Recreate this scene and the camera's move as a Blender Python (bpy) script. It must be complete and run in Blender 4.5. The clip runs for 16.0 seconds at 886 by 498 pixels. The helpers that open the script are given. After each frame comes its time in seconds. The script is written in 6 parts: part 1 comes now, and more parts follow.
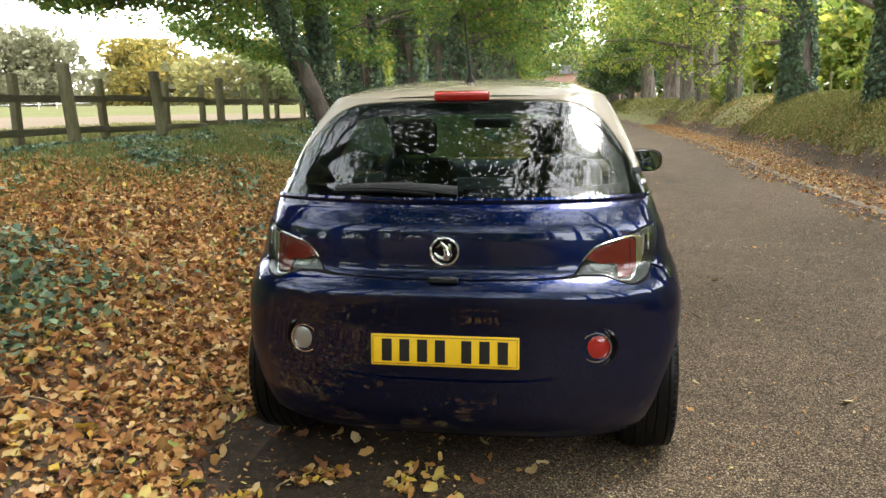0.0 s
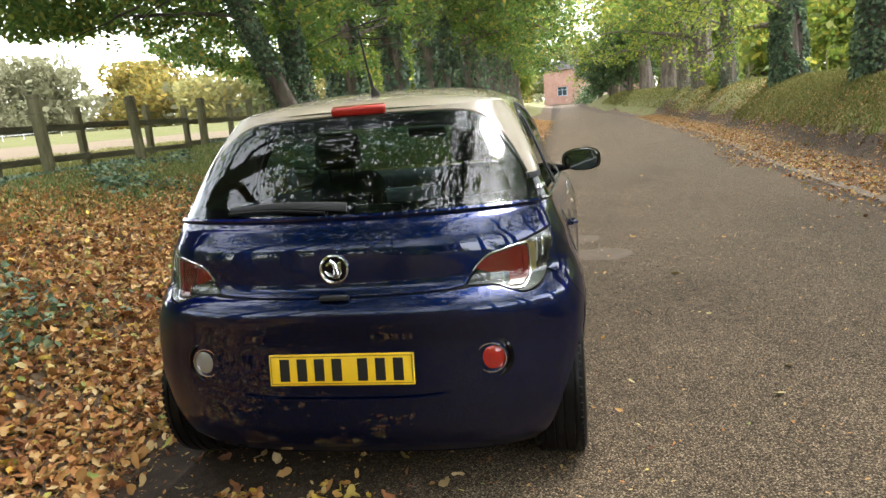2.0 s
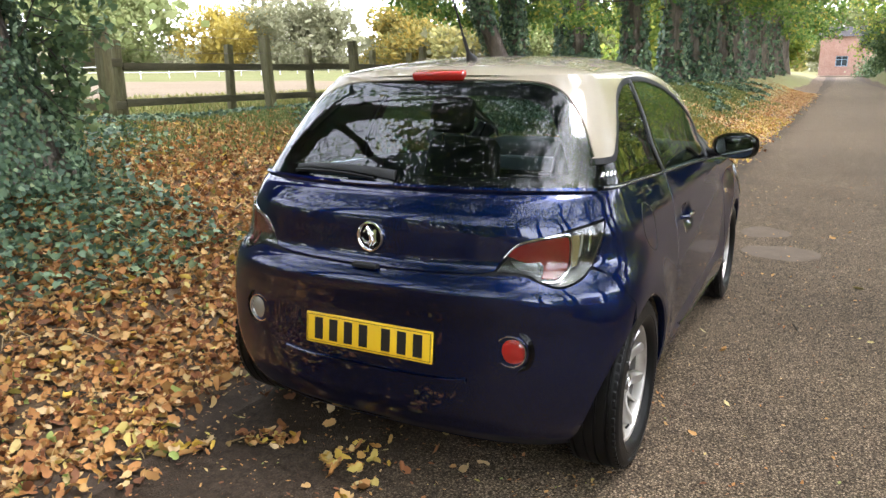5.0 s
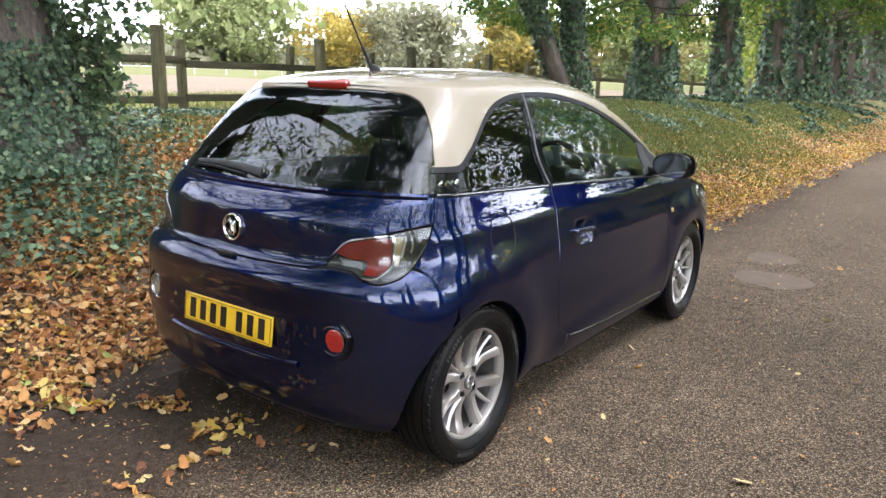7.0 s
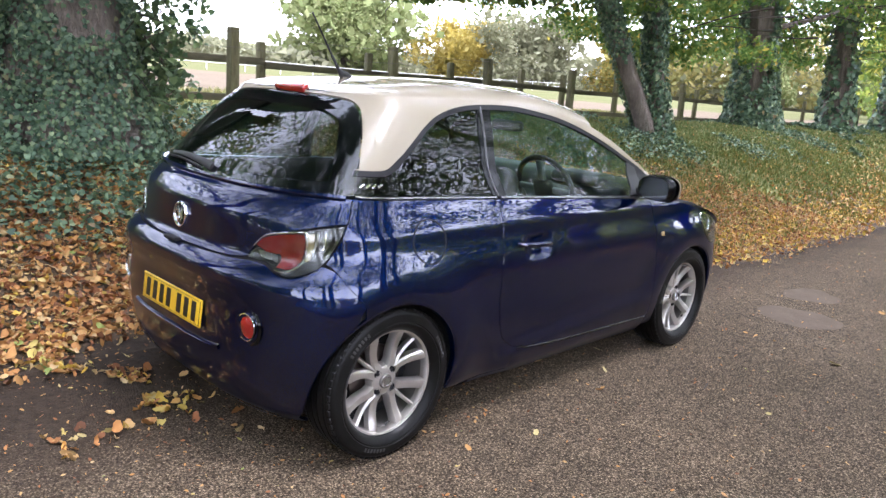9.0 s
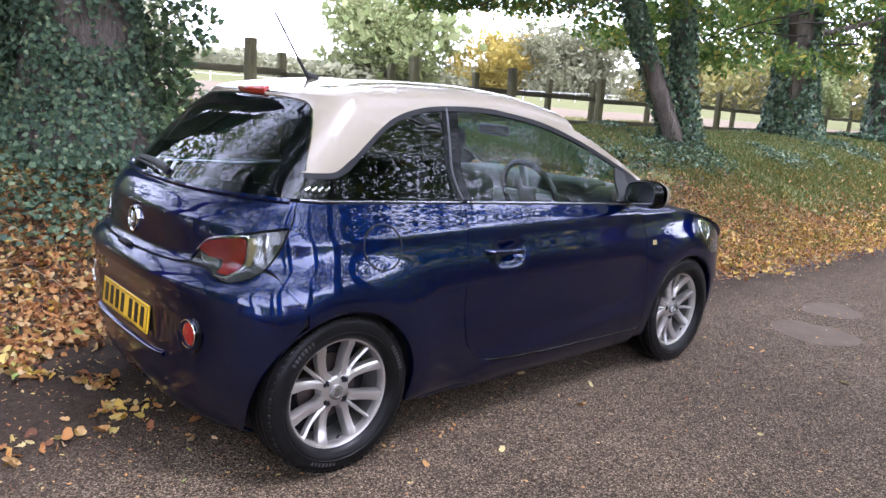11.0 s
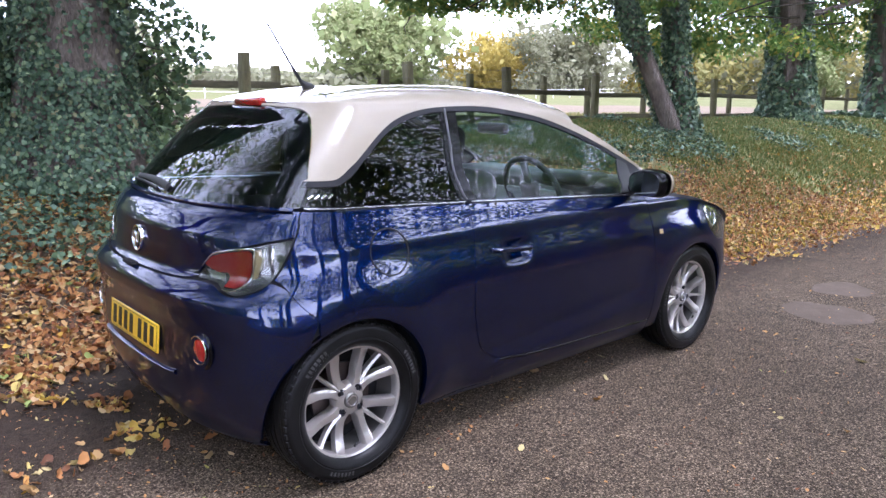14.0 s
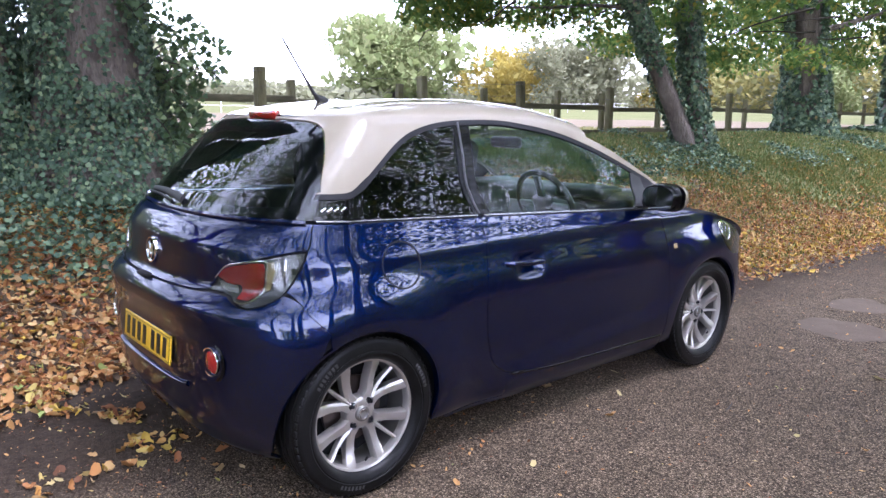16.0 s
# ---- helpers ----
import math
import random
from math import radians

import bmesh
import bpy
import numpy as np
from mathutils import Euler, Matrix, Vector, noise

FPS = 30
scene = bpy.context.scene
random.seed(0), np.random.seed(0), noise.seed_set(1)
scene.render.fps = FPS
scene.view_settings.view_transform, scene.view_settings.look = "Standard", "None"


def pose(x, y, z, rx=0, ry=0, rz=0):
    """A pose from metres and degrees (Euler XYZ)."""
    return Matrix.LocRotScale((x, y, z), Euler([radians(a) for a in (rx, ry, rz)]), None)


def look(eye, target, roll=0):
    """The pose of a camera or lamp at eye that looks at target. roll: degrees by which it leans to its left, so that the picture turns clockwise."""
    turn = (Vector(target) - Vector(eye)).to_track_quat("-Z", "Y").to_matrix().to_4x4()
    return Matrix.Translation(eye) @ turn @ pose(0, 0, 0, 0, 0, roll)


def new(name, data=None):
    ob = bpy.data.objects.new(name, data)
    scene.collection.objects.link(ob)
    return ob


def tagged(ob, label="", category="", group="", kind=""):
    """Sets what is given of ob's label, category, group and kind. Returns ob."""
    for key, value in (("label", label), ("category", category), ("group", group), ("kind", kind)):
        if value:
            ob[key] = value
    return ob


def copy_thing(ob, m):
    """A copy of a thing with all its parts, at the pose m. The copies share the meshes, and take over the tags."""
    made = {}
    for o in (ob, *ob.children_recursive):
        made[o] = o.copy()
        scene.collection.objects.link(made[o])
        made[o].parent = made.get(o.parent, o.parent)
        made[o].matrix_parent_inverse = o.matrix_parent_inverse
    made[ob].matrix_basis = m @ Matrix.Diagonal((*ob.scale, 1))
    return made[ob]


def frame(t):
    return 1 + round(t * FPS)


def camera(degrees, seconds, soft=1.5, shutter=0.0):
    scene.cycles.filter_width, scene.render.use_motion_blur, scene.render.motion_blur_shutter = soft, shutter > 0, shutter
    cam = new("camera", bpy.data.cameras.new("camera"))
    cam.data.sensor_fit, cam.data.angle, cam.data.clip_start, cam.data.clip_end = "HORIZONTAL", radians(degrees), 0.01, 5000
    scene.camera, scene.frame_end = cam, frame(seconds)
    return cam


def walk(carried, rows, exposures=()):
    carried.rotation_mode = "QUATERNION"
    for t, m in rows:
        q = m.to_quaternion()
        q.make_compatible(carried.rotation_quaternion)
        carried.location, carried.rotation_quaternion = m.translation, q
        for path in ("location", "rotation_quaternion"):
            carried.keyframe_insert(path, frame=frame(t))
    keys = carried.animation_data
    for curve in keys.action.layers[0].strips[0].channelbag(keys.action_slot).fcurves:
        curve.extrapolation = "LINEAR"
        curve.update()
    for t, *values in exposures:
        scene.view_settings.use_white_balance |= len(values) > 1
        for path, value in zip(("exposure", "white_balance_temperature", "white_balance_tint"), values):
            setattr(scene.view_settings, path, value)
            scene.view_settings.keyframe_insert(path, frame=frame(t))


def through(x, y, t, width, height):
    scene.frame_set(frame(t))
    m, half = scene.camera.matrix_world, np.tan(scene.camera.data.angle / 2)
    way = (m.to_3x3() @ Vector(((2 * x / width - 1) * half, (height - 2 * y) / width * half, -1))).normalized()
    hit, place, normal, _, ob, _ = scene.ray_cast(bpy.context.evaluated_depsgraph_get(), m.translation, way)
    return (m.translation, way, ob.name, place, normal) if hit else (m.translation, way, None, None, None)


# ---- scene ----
cam = camera(62.1, 16.0)
# seconds, stops, kelvin, tint
EXPOSURES = [(0.0, 3.4, 6550, 10), (3.7, 3.45, 6350, 12), (5.8, 3.57, 6100, 16), (9.2, 3.57, 5750, 22), (11.3, 3.5, 5500, 28), (16.0, 3.5, 5400, 28)]
PATH = [
    (0, (0.387, -2.915, 1.351), (0.077, -0.977, 0.971), -0.9),
    (0.5, (0.493, -2.859, 1.374), (0.18, -0.917, 1.011), -1.6),
    (1, (0.658, -2.843, 1.368), (0.289, -0.909, 1.014), -1.9),
    (1.5, (0.759, -2.835, 1.366), (0.397, -0.902, 1.0), -3.6),
    (2, (0.799, -2.825, 1.368), (0.457, -0.89, 0.997), -4.5),
    (2.5, (0.799, -2.808, 1.363), (0.467, -0.872, 0.986), -4.0),
    (3, (0.8, -2.758, 1.369), (0.371, -0.841, 0.99), -3.5),
    (3.5, (0.814, -2.677, 1.347), (0.218, -0.806, 0.971), -4.2),
    (3.7, (0.848, -2.657, 1.35), (0.164, -0.816, 0.973), -4.3),
    (5.8, (1.766, -2.388, 1.407), (0.812, -0.696, 0.927), 0.2),
    (6, (1.855, -2.361, 1.407), (0.905, -0.663, 0.945), 0.3),
    (6.5, (2.064, -2.288, 1.423), (0.97, -0.676, 0.971), 0.3),
    (7, (2.228, -2.176, 1.419), (1.078, -0.602, 0.972), 1.7),
    (7.5, (2.394, -2.018, 1.436), (1.238, -0.444, 1.005), 2.7),
    (8, (2.54, -1.943, 1.431), (1.332, -0.407, 1.005), 3.1),
    (8.5, (2.709, -1.885, 1.444), (1.352, -0.483, 1.006), 4.8),
    (9, (2.796, -1.796, 1.448), (1.429, -0.401, 1.015), 4.5),
    (9.2, (2.826, -1.731, 1.443), (1.455, -0.338, 1.019), 4.7),
    (11.3, (2.945, -1.448, 1.413), (1.48, -0.149, 1.004), 3.7),
    (11.5, (2.942, -1.437, 1.406), (1.472, -0.143, 0.998), 3.4),
    (12, (2.928, -1.433, 1.404), (1.46, -0.135, 1.002), 2.8),
    (12.5, (2.926, -1.435, 1.399), (1.458, -0.138, 0.996), 1.7),
    (13, (2.93, -1.446, 1.403), (1.464, -0.146, 1.001), 1.1),
    (13.5, (2.929, -1.449, 1.404), (1.466, -0.146, 1.002), 0.7),
    (14, (2.923, -1.463, 1.408), (1.461, -0.158, 1.009), 0.6),
    (14.5, (2.922, -1.469, 1.408), (1.451, -0.172, 1.016), 0.5),
    (15, (2.922, -1.469, 1.412), (1.441, -0.178, 1.034), 0.6),
    (15.5, (2.913, -1.467, 1.409), (1.426, -0.181, 1.041), 0.6),
    (16, (2.923, -1.457, 1.406), (1.431, -0.175, 1.043), 0.7),
]
walk(cam, [(t, look(eye, target, roll)) for t, eye, target, roll in PATH], EXPOSURES)

from mathutils import geometry

# ---- world and sun ----
world = bpy.data.worlds.new("overcast_sky")
scene.world = world
world.use_nodes = True
wn, wl = world.node_tree.nodes, world.node_tree.links
SUN_UP, SUN_AZ = 66.0, 60.0
sky = wn.new("ShaderNodeTexSky")
sky.sky_type, sky.sun_disc = "NISHITA", False
sky.sun_elevation, sky.sun_rotation = radians(SUN_UP), radians(SUN_AZ)
sky.dust_density, sky.air_density = 1.6, 1.0
pale = wn.new("ShaderNodeHueSaturation")
pale.inputs["Saturation"].default_value = 0.22
wl.new(sky.outputs[0], pale.inputs["Color"])
wl.new(pale.outputs[0], wn["Background"].inputs["Color"])
wn["Background"].inputs["Strength"].default_value = 0.15
sun = new("sun", bpy.data.lights.new("sun", "SUN"))
sun.data.energy, sun.data.angle, sun.data.color = 0.5, radians(20), (1.0, 0.97, 0.93)
az = radians(SUN_AZ)
sun.matrix_world = look((0, 0, 30), (-30 * math.sin(az) * math.cos(radians(SUN_UP)), -30 * math.cos(az) * math.cos(radians(SUN_UP)), 30 - 30 * math.sin(radians(SUN_UP))))


# ---- materials ----
def material(name, base=(0.5, 0.5, 0.5), rough=0.6, metal=0.0, coat=0.0, spec=0.5):
    m = bpy.data.materials.new(name)
    m.use_nodes = True
    b = m.node_tree.nodes["Principled BSDF"]
    b.inputs["Base Color"].default_value = (*base, 1)
    b.inputs["Roughness"].default_value, b.inputs["Metallic"].default_value = rough, metal
    b.inputs["Coat Weight"].default_value, b.inputs["Coat Roughness"].default_value = coat, 0.02
    b.inputs["Specular IOR Level"].default_value = spec
    return m


def node(m, kind, **inputs):
    n = m.node_tree.nodes.new(kind)
    for key, value in inputs.items():
        n.inputs[key.replace("_", " ")].default_value = value
    return n


def wire(m, a, b):
    m.node_tree.links.new(a, b)


def ramp(m, source, stops):
    r = m.node_tree.nodes.new("ShaderNodeValToRGB")
    e = r.color_ramp.elements
    while len(e) < len(stops):
        e.new(0.5)
    for k, (at, c) in zip(e, stops):
        k.position, k.color = at, (*c, 1)
    wire(m, source, r.inputs[0])
    return r.outputs[0]


def place(m):
    return m.node_tree.nodes.new("ShaderNodeNewGeometry").outputs["Position"]


def noise_of(m, scale, detail=4.0, rough=0.6, source=None):
    n = node(m, "ShaderNodeTexNoise", Scale=scale, Detail=detail, Roughness=rough)
    wire(m, source or place(m), n.inputs["Vector"])
    return n.outputs[0]


def mix(m, fac, a, b, blend="MIX"):
    n = m.node_tree.nodes.new("ShaderNodeMix")
    n.data_type, n.blend_type = "RGBA", blend
    for socket, value in ((n.inputs[0], fac), (n.inputs[6], a), (n.inputs[7], b)):
        if isinstance(value, (int, float)):
            socket.default_value = value
        elif isinstance(value, tuple):
            socket.default_value = (*value, 1)
        else:
            wire(m, value, socket)
    return n.outputs[2]


def bsdf(m):
    return m.node_tree.nodes["Principled BSDF"]


def bump(m, height, strength=0.4, distance=0.01):
    n = node(m, "ShaderNodeBump", Strength=strength, Distance=distance)
    wire(m, height, n.inputs["Height"])
    wire(m, n.outputs[0], bsdf(m).inputs["Normal"])


def mottled(name, stops, scale=6.0, rough=0.85, fine=60.0, relief=0.3, distance=0.01, stretch=None):
    """A natural surface: colour by noise at two scales, with fine relief."""
    m = material(name, rough=rough, spec=0.3)
    src = place(m)
    if stretch:
        mp = m.node_tree.nodes.new("ShaderNodeMapping")
        mp.inputs["Scale"].default_value = stretch
        wire(m, src, mp.inputs["Vector"])
        src = mp.outputs[0]
    big, small = noise_of(m, scale, 5, 0.65, src), noise_of(m, fine, 4, 0.7, src)
    c = ramp(m, big, stops)
    c = mix(m, 0.55, c, ramp(m, small, [(0.25, (0.25, 0.25, 0.25)), (0.75, (0.8, 0.8, 0.8))]), "OVERLAY")
    wire(m, c, bsdf(m).inputs["Base Color"])
    bump(m, small, relief, distance)
    return m


def foliage(name, stops, through=0.35, rough=0.5):
    """Leaves: colour differs from leaf to leaf, and light comes through them."""
    m = material(name, rough=rough, spec=0.4)
    r = m.node_tree.nodes.new("ShaderNodeNewGeometry").outputs["Random Per Island"]
    c = ramp(m, r, stops)
    wire(m, c, bsdf(m).inputs["Base Color"])
    t = m.node_tree.nodes.new("ShaderNodeBsdfTranslucent")
    wire(m, c, t.inputs["Color"])
    ms = node(m, "ShaderNodeMixShader", Fac=through)
    wire(m, bsdf(m).outputs[0], ms.inputs[1])
    wire(m, t.outputs[0], ms.inputs[2])
    wire(m, ms.outputs[0], m.node_tree.nodes["Material Output"].inputs["Surface"])
    return m


def glazing(name, tint, ior=1.5):
    """Tinted glass: clear through, glossy by angle."""
    m = bpy.data.materials.new(name)
    m.use_nodes = True
    nt = m.node_tree
    nt.nodes.remove(nt.nodes["Principled BSDF"])
    tr, gl, lw = node(m, "ShaderNodeBsdfTransparent"), node(m, "ShaderNodeBsdfGlossy", Roughness=0.0), node(m, "ShaderNodeLayerWeight", Blend=0.5)
    f0 = ((ior - 1) / (ior + 1)) ** 2
    power, scale = nt.nodes.new("ShaderNodeMath"), nt.nodes.new("ShaderNodeMath")
    power.operation, scale.operation = "POWER", "MULTIPLY_ADD"
    power.inputs[1].default_value = 5.0
    scale.inputs[1].default_value, scale.inputs[2].default_value = 1 - 2 * f0, 2 * f0
    wire(m, lw.outputs["Facing"], power.inputs[0])
    wire(m, power.outputs[0], scale.inputs[0])
    tr.inputs["Color"].default_value = (*tint, 1)
    ms = node(m, "ShaderNodeMixShader")
    wire(m, scale.outputs[0], ms.inputs[0])
    wire(m, tr.outputs[0], ms.inputs[1])
    wire(m, gl.outputs[0], ms.inputs[2])
    wire(m, ms.outputs[0], nt.nodes["Material Output"].inputs["Surface"])
    return m


def car_paint(name, base, metal, flake):
    m = material(name, base, 0.29, metal, 1.0, 0.0)
    if metal:
        bsdf(m).inputs["Coat IOR"].default_value = 1.59
        bsdf(m).inputs["Specular Tint"].default_value = (0.03, 0.07, 0.45, 1)
    n = noise_of(m, 900, 1, 0.5)
    wire(m, mix(m, flake, base, ramp(m, n, [(0.35, tuple(c * 0.5 for c in base)), (0.65, tuple(min(1, c * 1.8) for c in base))])), bsdf(m).inputs["Base Color"])
    dust = noise_of(m, 3.0, 6, 0.7)
    wire(m, ramp(m, dust, [(0.3, (0.0,) * 3), (0.8, (0.012,) * 3)]), bsdf(m).inputs["Coat Roughness"])
    return m


BLUE = car_paint("blue_paint", (0.0002, 0.0062, 0.043), 0.85, 0.5)
CREAM = car_paint("cream_paint", (0.285, 0.248, 0.188), 0.0, 0.12)
BLACK_GLOSS = material("black_gloss", (0.002, 0.002, 0.003), 0.07, 0, 0.0, 0.25)
BLACK_PLASTIC = material("black_plastic", (0.012, 0.012, 0.013), 0.55)
GREY_TRIM = material("grey_trim", (0.012, 0.012, 0.014), 0.6, 0.0, 0.0, 0.2)
PILLAR_GREY = material("pillar_strip_grey", (0.10, 0.10, 0.105), 0.35, 0.0, 0.0, 0.4)
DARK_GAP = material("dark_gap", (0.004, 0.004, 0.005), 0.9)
STRIP_METAL = material("brushed_strip", (0.30, 0.30, 0.31), 0.25, 0.9)
CHROME = material("chrome", (0.78, 0.78, 0.80), 0.07, 1.0)
ALLOY = material("silver_alloy", (0.50, 0.475, 0.44), 0.28, 0.75, 0.3)
# Dark grey for the cap; on the barrel it paints the shade behind spokes.
ALLOY_DARK = material("barrel_shade_cap_alloy", (0.22, 0.21, 0.195), 0.5, 0.8)
RUBBER = mottled("tyre_rubber", [(0.3, (0.004, 0.004, 0.004)), (0.7, (0.009, 0.0086, 0.0082))], 9, 0.38, 150, 0.15, 0.002)
bsdf(RUBBER).inputs["Specular IOR Level"].default_value = 0.15
SIDEWALL_GREY = material("worn_rubber", (0.030, 0.029, 0.028), 0.6)
DISC = material("brake_steel", (0.09, 0.07, 0.06), 0.45, 0.8)
GLASS_DARK = glazing("privacy_glass", (0.085, 0.11, 0.12), 1.35)
GLASS_REAR = glazing("rear_glass", (0.28, 0.36, 0.37), 1.46)
GLASS_SIDE = glazing("side_glass", (0.55, 0.68, 0.62), 1.33)
CLEAR = glazing("clear_lens", (0.92, 0.94, 0.92), 1.36)
MIRROR = material("mirror", (0.46, 0.49, 0.52), 0.01, 1.0)
RED_LENS = material("red_lens", (0.115, 0.008, 0.007), 0.12, 0, 0.8)
RED_BRIGHT = material("red_reflector", (0.32, 0.013, 0.009), 0.12, 0, 1.0)
SMOKE = material("smoked_lens", (0.016, 0.017, 0.016), 0.15, 0.0, 0.4)
SILVER = material("silver_reflector", (0.06, 0.06, 0.055), 0.16, 0.7, 0.6)
LENS_GREY = material("grey_lens", (0.25, 0.24, 0.21), 0.2, 0.3, 1.0)
SMOKED_CLEAR = material("smoked_clear_lens", (0.09, 0.09, 0.085), 0.12, 0.3, 1.0)
AMBER = material("amber_lens", (0.40, 0.31, 0.15), 0.2, 0, 1.0)
SMOKED_AMBER = material("smoked_amber_lens", (0.16, 0.13, 0.06), 0.15, 0.2, 1.0)
PLATE = material("yellow_plate", (0.80, 0.50, 0.015), 0.35, 0, 0.4)
PLATE_INK = material("black_ink", (0.008, 0.008, 0.008), 0.4)
CLOTH = mottled("seat_cloth", [(0.3, (0.010, 0.010, 0.011)), (0.7, (0.020, 0.020, 0.022))], 20, 0.9, 300, 0.2, 0.002)
DASH = material("dashboard_plastic", (0.016, 0.018, 0.020), 0.5)
DASH_PALE = material("pale_trim", (0.16, 0.18, 0.18), 0.4)


def asphalt():
    """Stone chippings in dark binder, with worn lanes, and dirt that creeps in from the verge."""
    m = material("worn_asphalt", rough=0.88, spec=0.15)
    src = place(m)
    v = m.node_tree.nodes.new("ShaderNodeTexVoronoi")
    v.inputs["Scale"].default_value = 150
    wire(m, src, v.inputs["Vector"])
    stone = ramp(m, v.outputs["Color"], [(0.15, (0.074, 0.058, 0.040)), (0.6, (0.178, 0.139, 0.096)), (0.92, (0.42, 0.34, 0.24))])
    gap = ramp(m, v.outputs["Distance"], [(0.25, (1, 1, 1)), (0.75, (0.22, 0.20, 0.18))])
    c = mix(m, 1.0, stone, gap, "MULTIPLY")
    c = mix(m, 0.55, c, ramp(m, noise_of(m, 0.7, 6, 0.7), [(0.3, (0.32, 0.31, 0.31)), (0.7, (0.68, 0.66, 0.64))]), "OVERLAY")
    c = mix(m, 0.45, c, ramp(m, noise_of(m, 9, 5, 0.75), [(0.35, (0.28, 0.27, 0.26)), (0.7, (0.72, 0.70, 0.67))]), "OVERLAY")
    c = mix(m, 0.30, c, ramp(m, noise_of(m, 55, 3, 0.7), [(0.35, (0.25, 0.24, 0.23)), (0.7, (0.75, 0.73, 0.70))]), "OVERLAY")
    xyz = m.node_tree.nodes.new("ShaderNodeSeparateXYZ")
    wire(m, src, xyz.inputs[0])
    edge = m.node_tree.nodes.new("ShaderNodeMath")
    edge.operation = "MULTIPLY_ADD"
    edge.inputs[1].default_value = 0.9
    wire(m, noise_of(m, 1.6, 5, 0.65), edge.inputs[0])
    wire(m, xyz.outputs[0], edge.inputs[2])
    dirt = ramp(m, noise_of(m, 26, 5, 0.75), [(0.3, (0.012, 0.008, 0.0055)), (0.7, (0.055, 0.037, 0.025))])
    c = mix(m, ramp(m, edge.outputs[0], [(0.0, (0.93, 0.93, 0.93)), (0.5, (0.70, 0.70, 0.70)), (0.98, (0, 0, 0))]), c, dirt)
    wire(m, c, bsdf(m).inputs["Base Color"])
    bump(m, v.outputs["Distance"], 0.9, -0.008)
    return m


ASPHALT = asphalt()
PATCH = mottled("patched_asphalt", [(0.3, (0.074, 0.055, 0.038)), (0.7, (0.112, 0.083, 0.058))], 8, 0.9, 180, 0.3, 0.003)
EARTH = mottled("leaf_mould", [(0.3, (0.042, 0.029, 0.018)), (0.5, (0.085, 0.056, 0.033)), (0.7, (0.14, 0.096, 0.058))], 9, 0.95, 70, 0.8, 0.02)
TURF = mottled("bank_turf", [(0.3, (0.10, 0.068, 0.035)), (0.45, (0.138, 0.118, 0.049)), (0.6, (0.125, 0.145, 0.049)), (0.8, (0.155, 0.18, 0.061))], 1.6, 0.95, 45, 0.8, 0.03)
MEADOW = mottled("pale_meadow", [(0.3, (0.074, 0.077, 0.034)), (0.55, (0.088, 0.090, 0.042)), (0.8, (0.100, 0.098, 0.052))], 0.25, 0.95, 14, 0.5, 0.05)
SAND = mottled("pale_sand", [(0.3, (0.104, 0.084, 0.060)), (0.7, (0.118, 0.096, 0.070))], 0.2, 0.95, 9, 0.2, 0.02)
PALE_TURF = mottled("pale_turf", [(0.3, (0.12, 0.12, 0.045)), (0.55, (0.17, 0.17, 0.06)), (0.8, (0.22, 0.20, 0.085))], 0.9, 0.95, 30, 0.6, 0.03)
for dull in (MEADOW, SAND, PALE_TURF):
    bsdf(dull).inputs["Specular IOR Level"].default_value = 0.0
SOIL = mottled("packed_soil", [(0.3, (0.026, 0.017, 0.012)), (0.5, (0.052, 0.035, 0.024)), (0.75, (0.092, 0.065, 0.046))], 6, 0.92, 110, 1.0, 0.012)
KERBSTONE = mottled("weathered_concrete", [(0.3, (0.095, 0.075, 0.055)), (0.7, (0.165, 0.135, 0.105))], 3, 0.9, 60, 0.4, 0.006)
TIMBER = mottled("weathered_timber", [(0.25, (0.055, 0.050, 0.027)), (0.55, (0.13, 0.118, 0.062)), (0.8, (0.20, 0.185, 0.115))], 7, 0.9, 50, 0.5, 0.006, (1, 1, 0.18))
RAILWOOD = mottled("dark_rail_timber", [(0.25, (0.050, 0.045, 0.027)), (0.75, (0.125, 0.112, 0.068))], 6, 0.9, 60, 0.5, 0.005, (1, 0.15, 1))
BARK = mottled("tree_bark", [(0.3, (0.070, 0.056, 0.046)), (0.55, (0.17, 0.138, 0.118)), (0.8, (0.29, 0.25, 0.215))], 5, 0.95, 26, 1.0, 0.05, (1, 1, 0.22))
TWIG = material("dark_twig", (0.045, 0.036, 0.028), 0.9)
STRAW = mottled("dry_straw", [(0.3, (0.26, 0.19, 0.10)), (0.7, (0.42, 0.33, 0.19))], 20, 0.9, 200, 0.2, 0.001)
WIRE = material("rusty_wire", (0.12, 0.10, 0.09), 0.6, 0.7)
WHITE_PAINT = material("white_paint", (0.55, 0.55, 0.52), 0.6)
BRICK = mottled("red_brick", [(0.3, (0.30, 0.17, 0.13)), (0.7, (0.38, 0.24, 0.19))], 1.2, 0.9, 9, 0.2, 0.01)
SLATE = mottled("grey_slate", [(0.3, (0.026, 0.023, 0.022)), (0.7, (0.045, 0.040, 0.038))], 2, 0.8, 20, 0.3, 0.01)
BLUE_FRAME = material("pale_blue_frame", (0.30, 0.42, 0.52), 0.5)
WINDOW_DARK = material("window_glass", (0.05, 0.06, 0.07), 0.05, 0, 0.5)

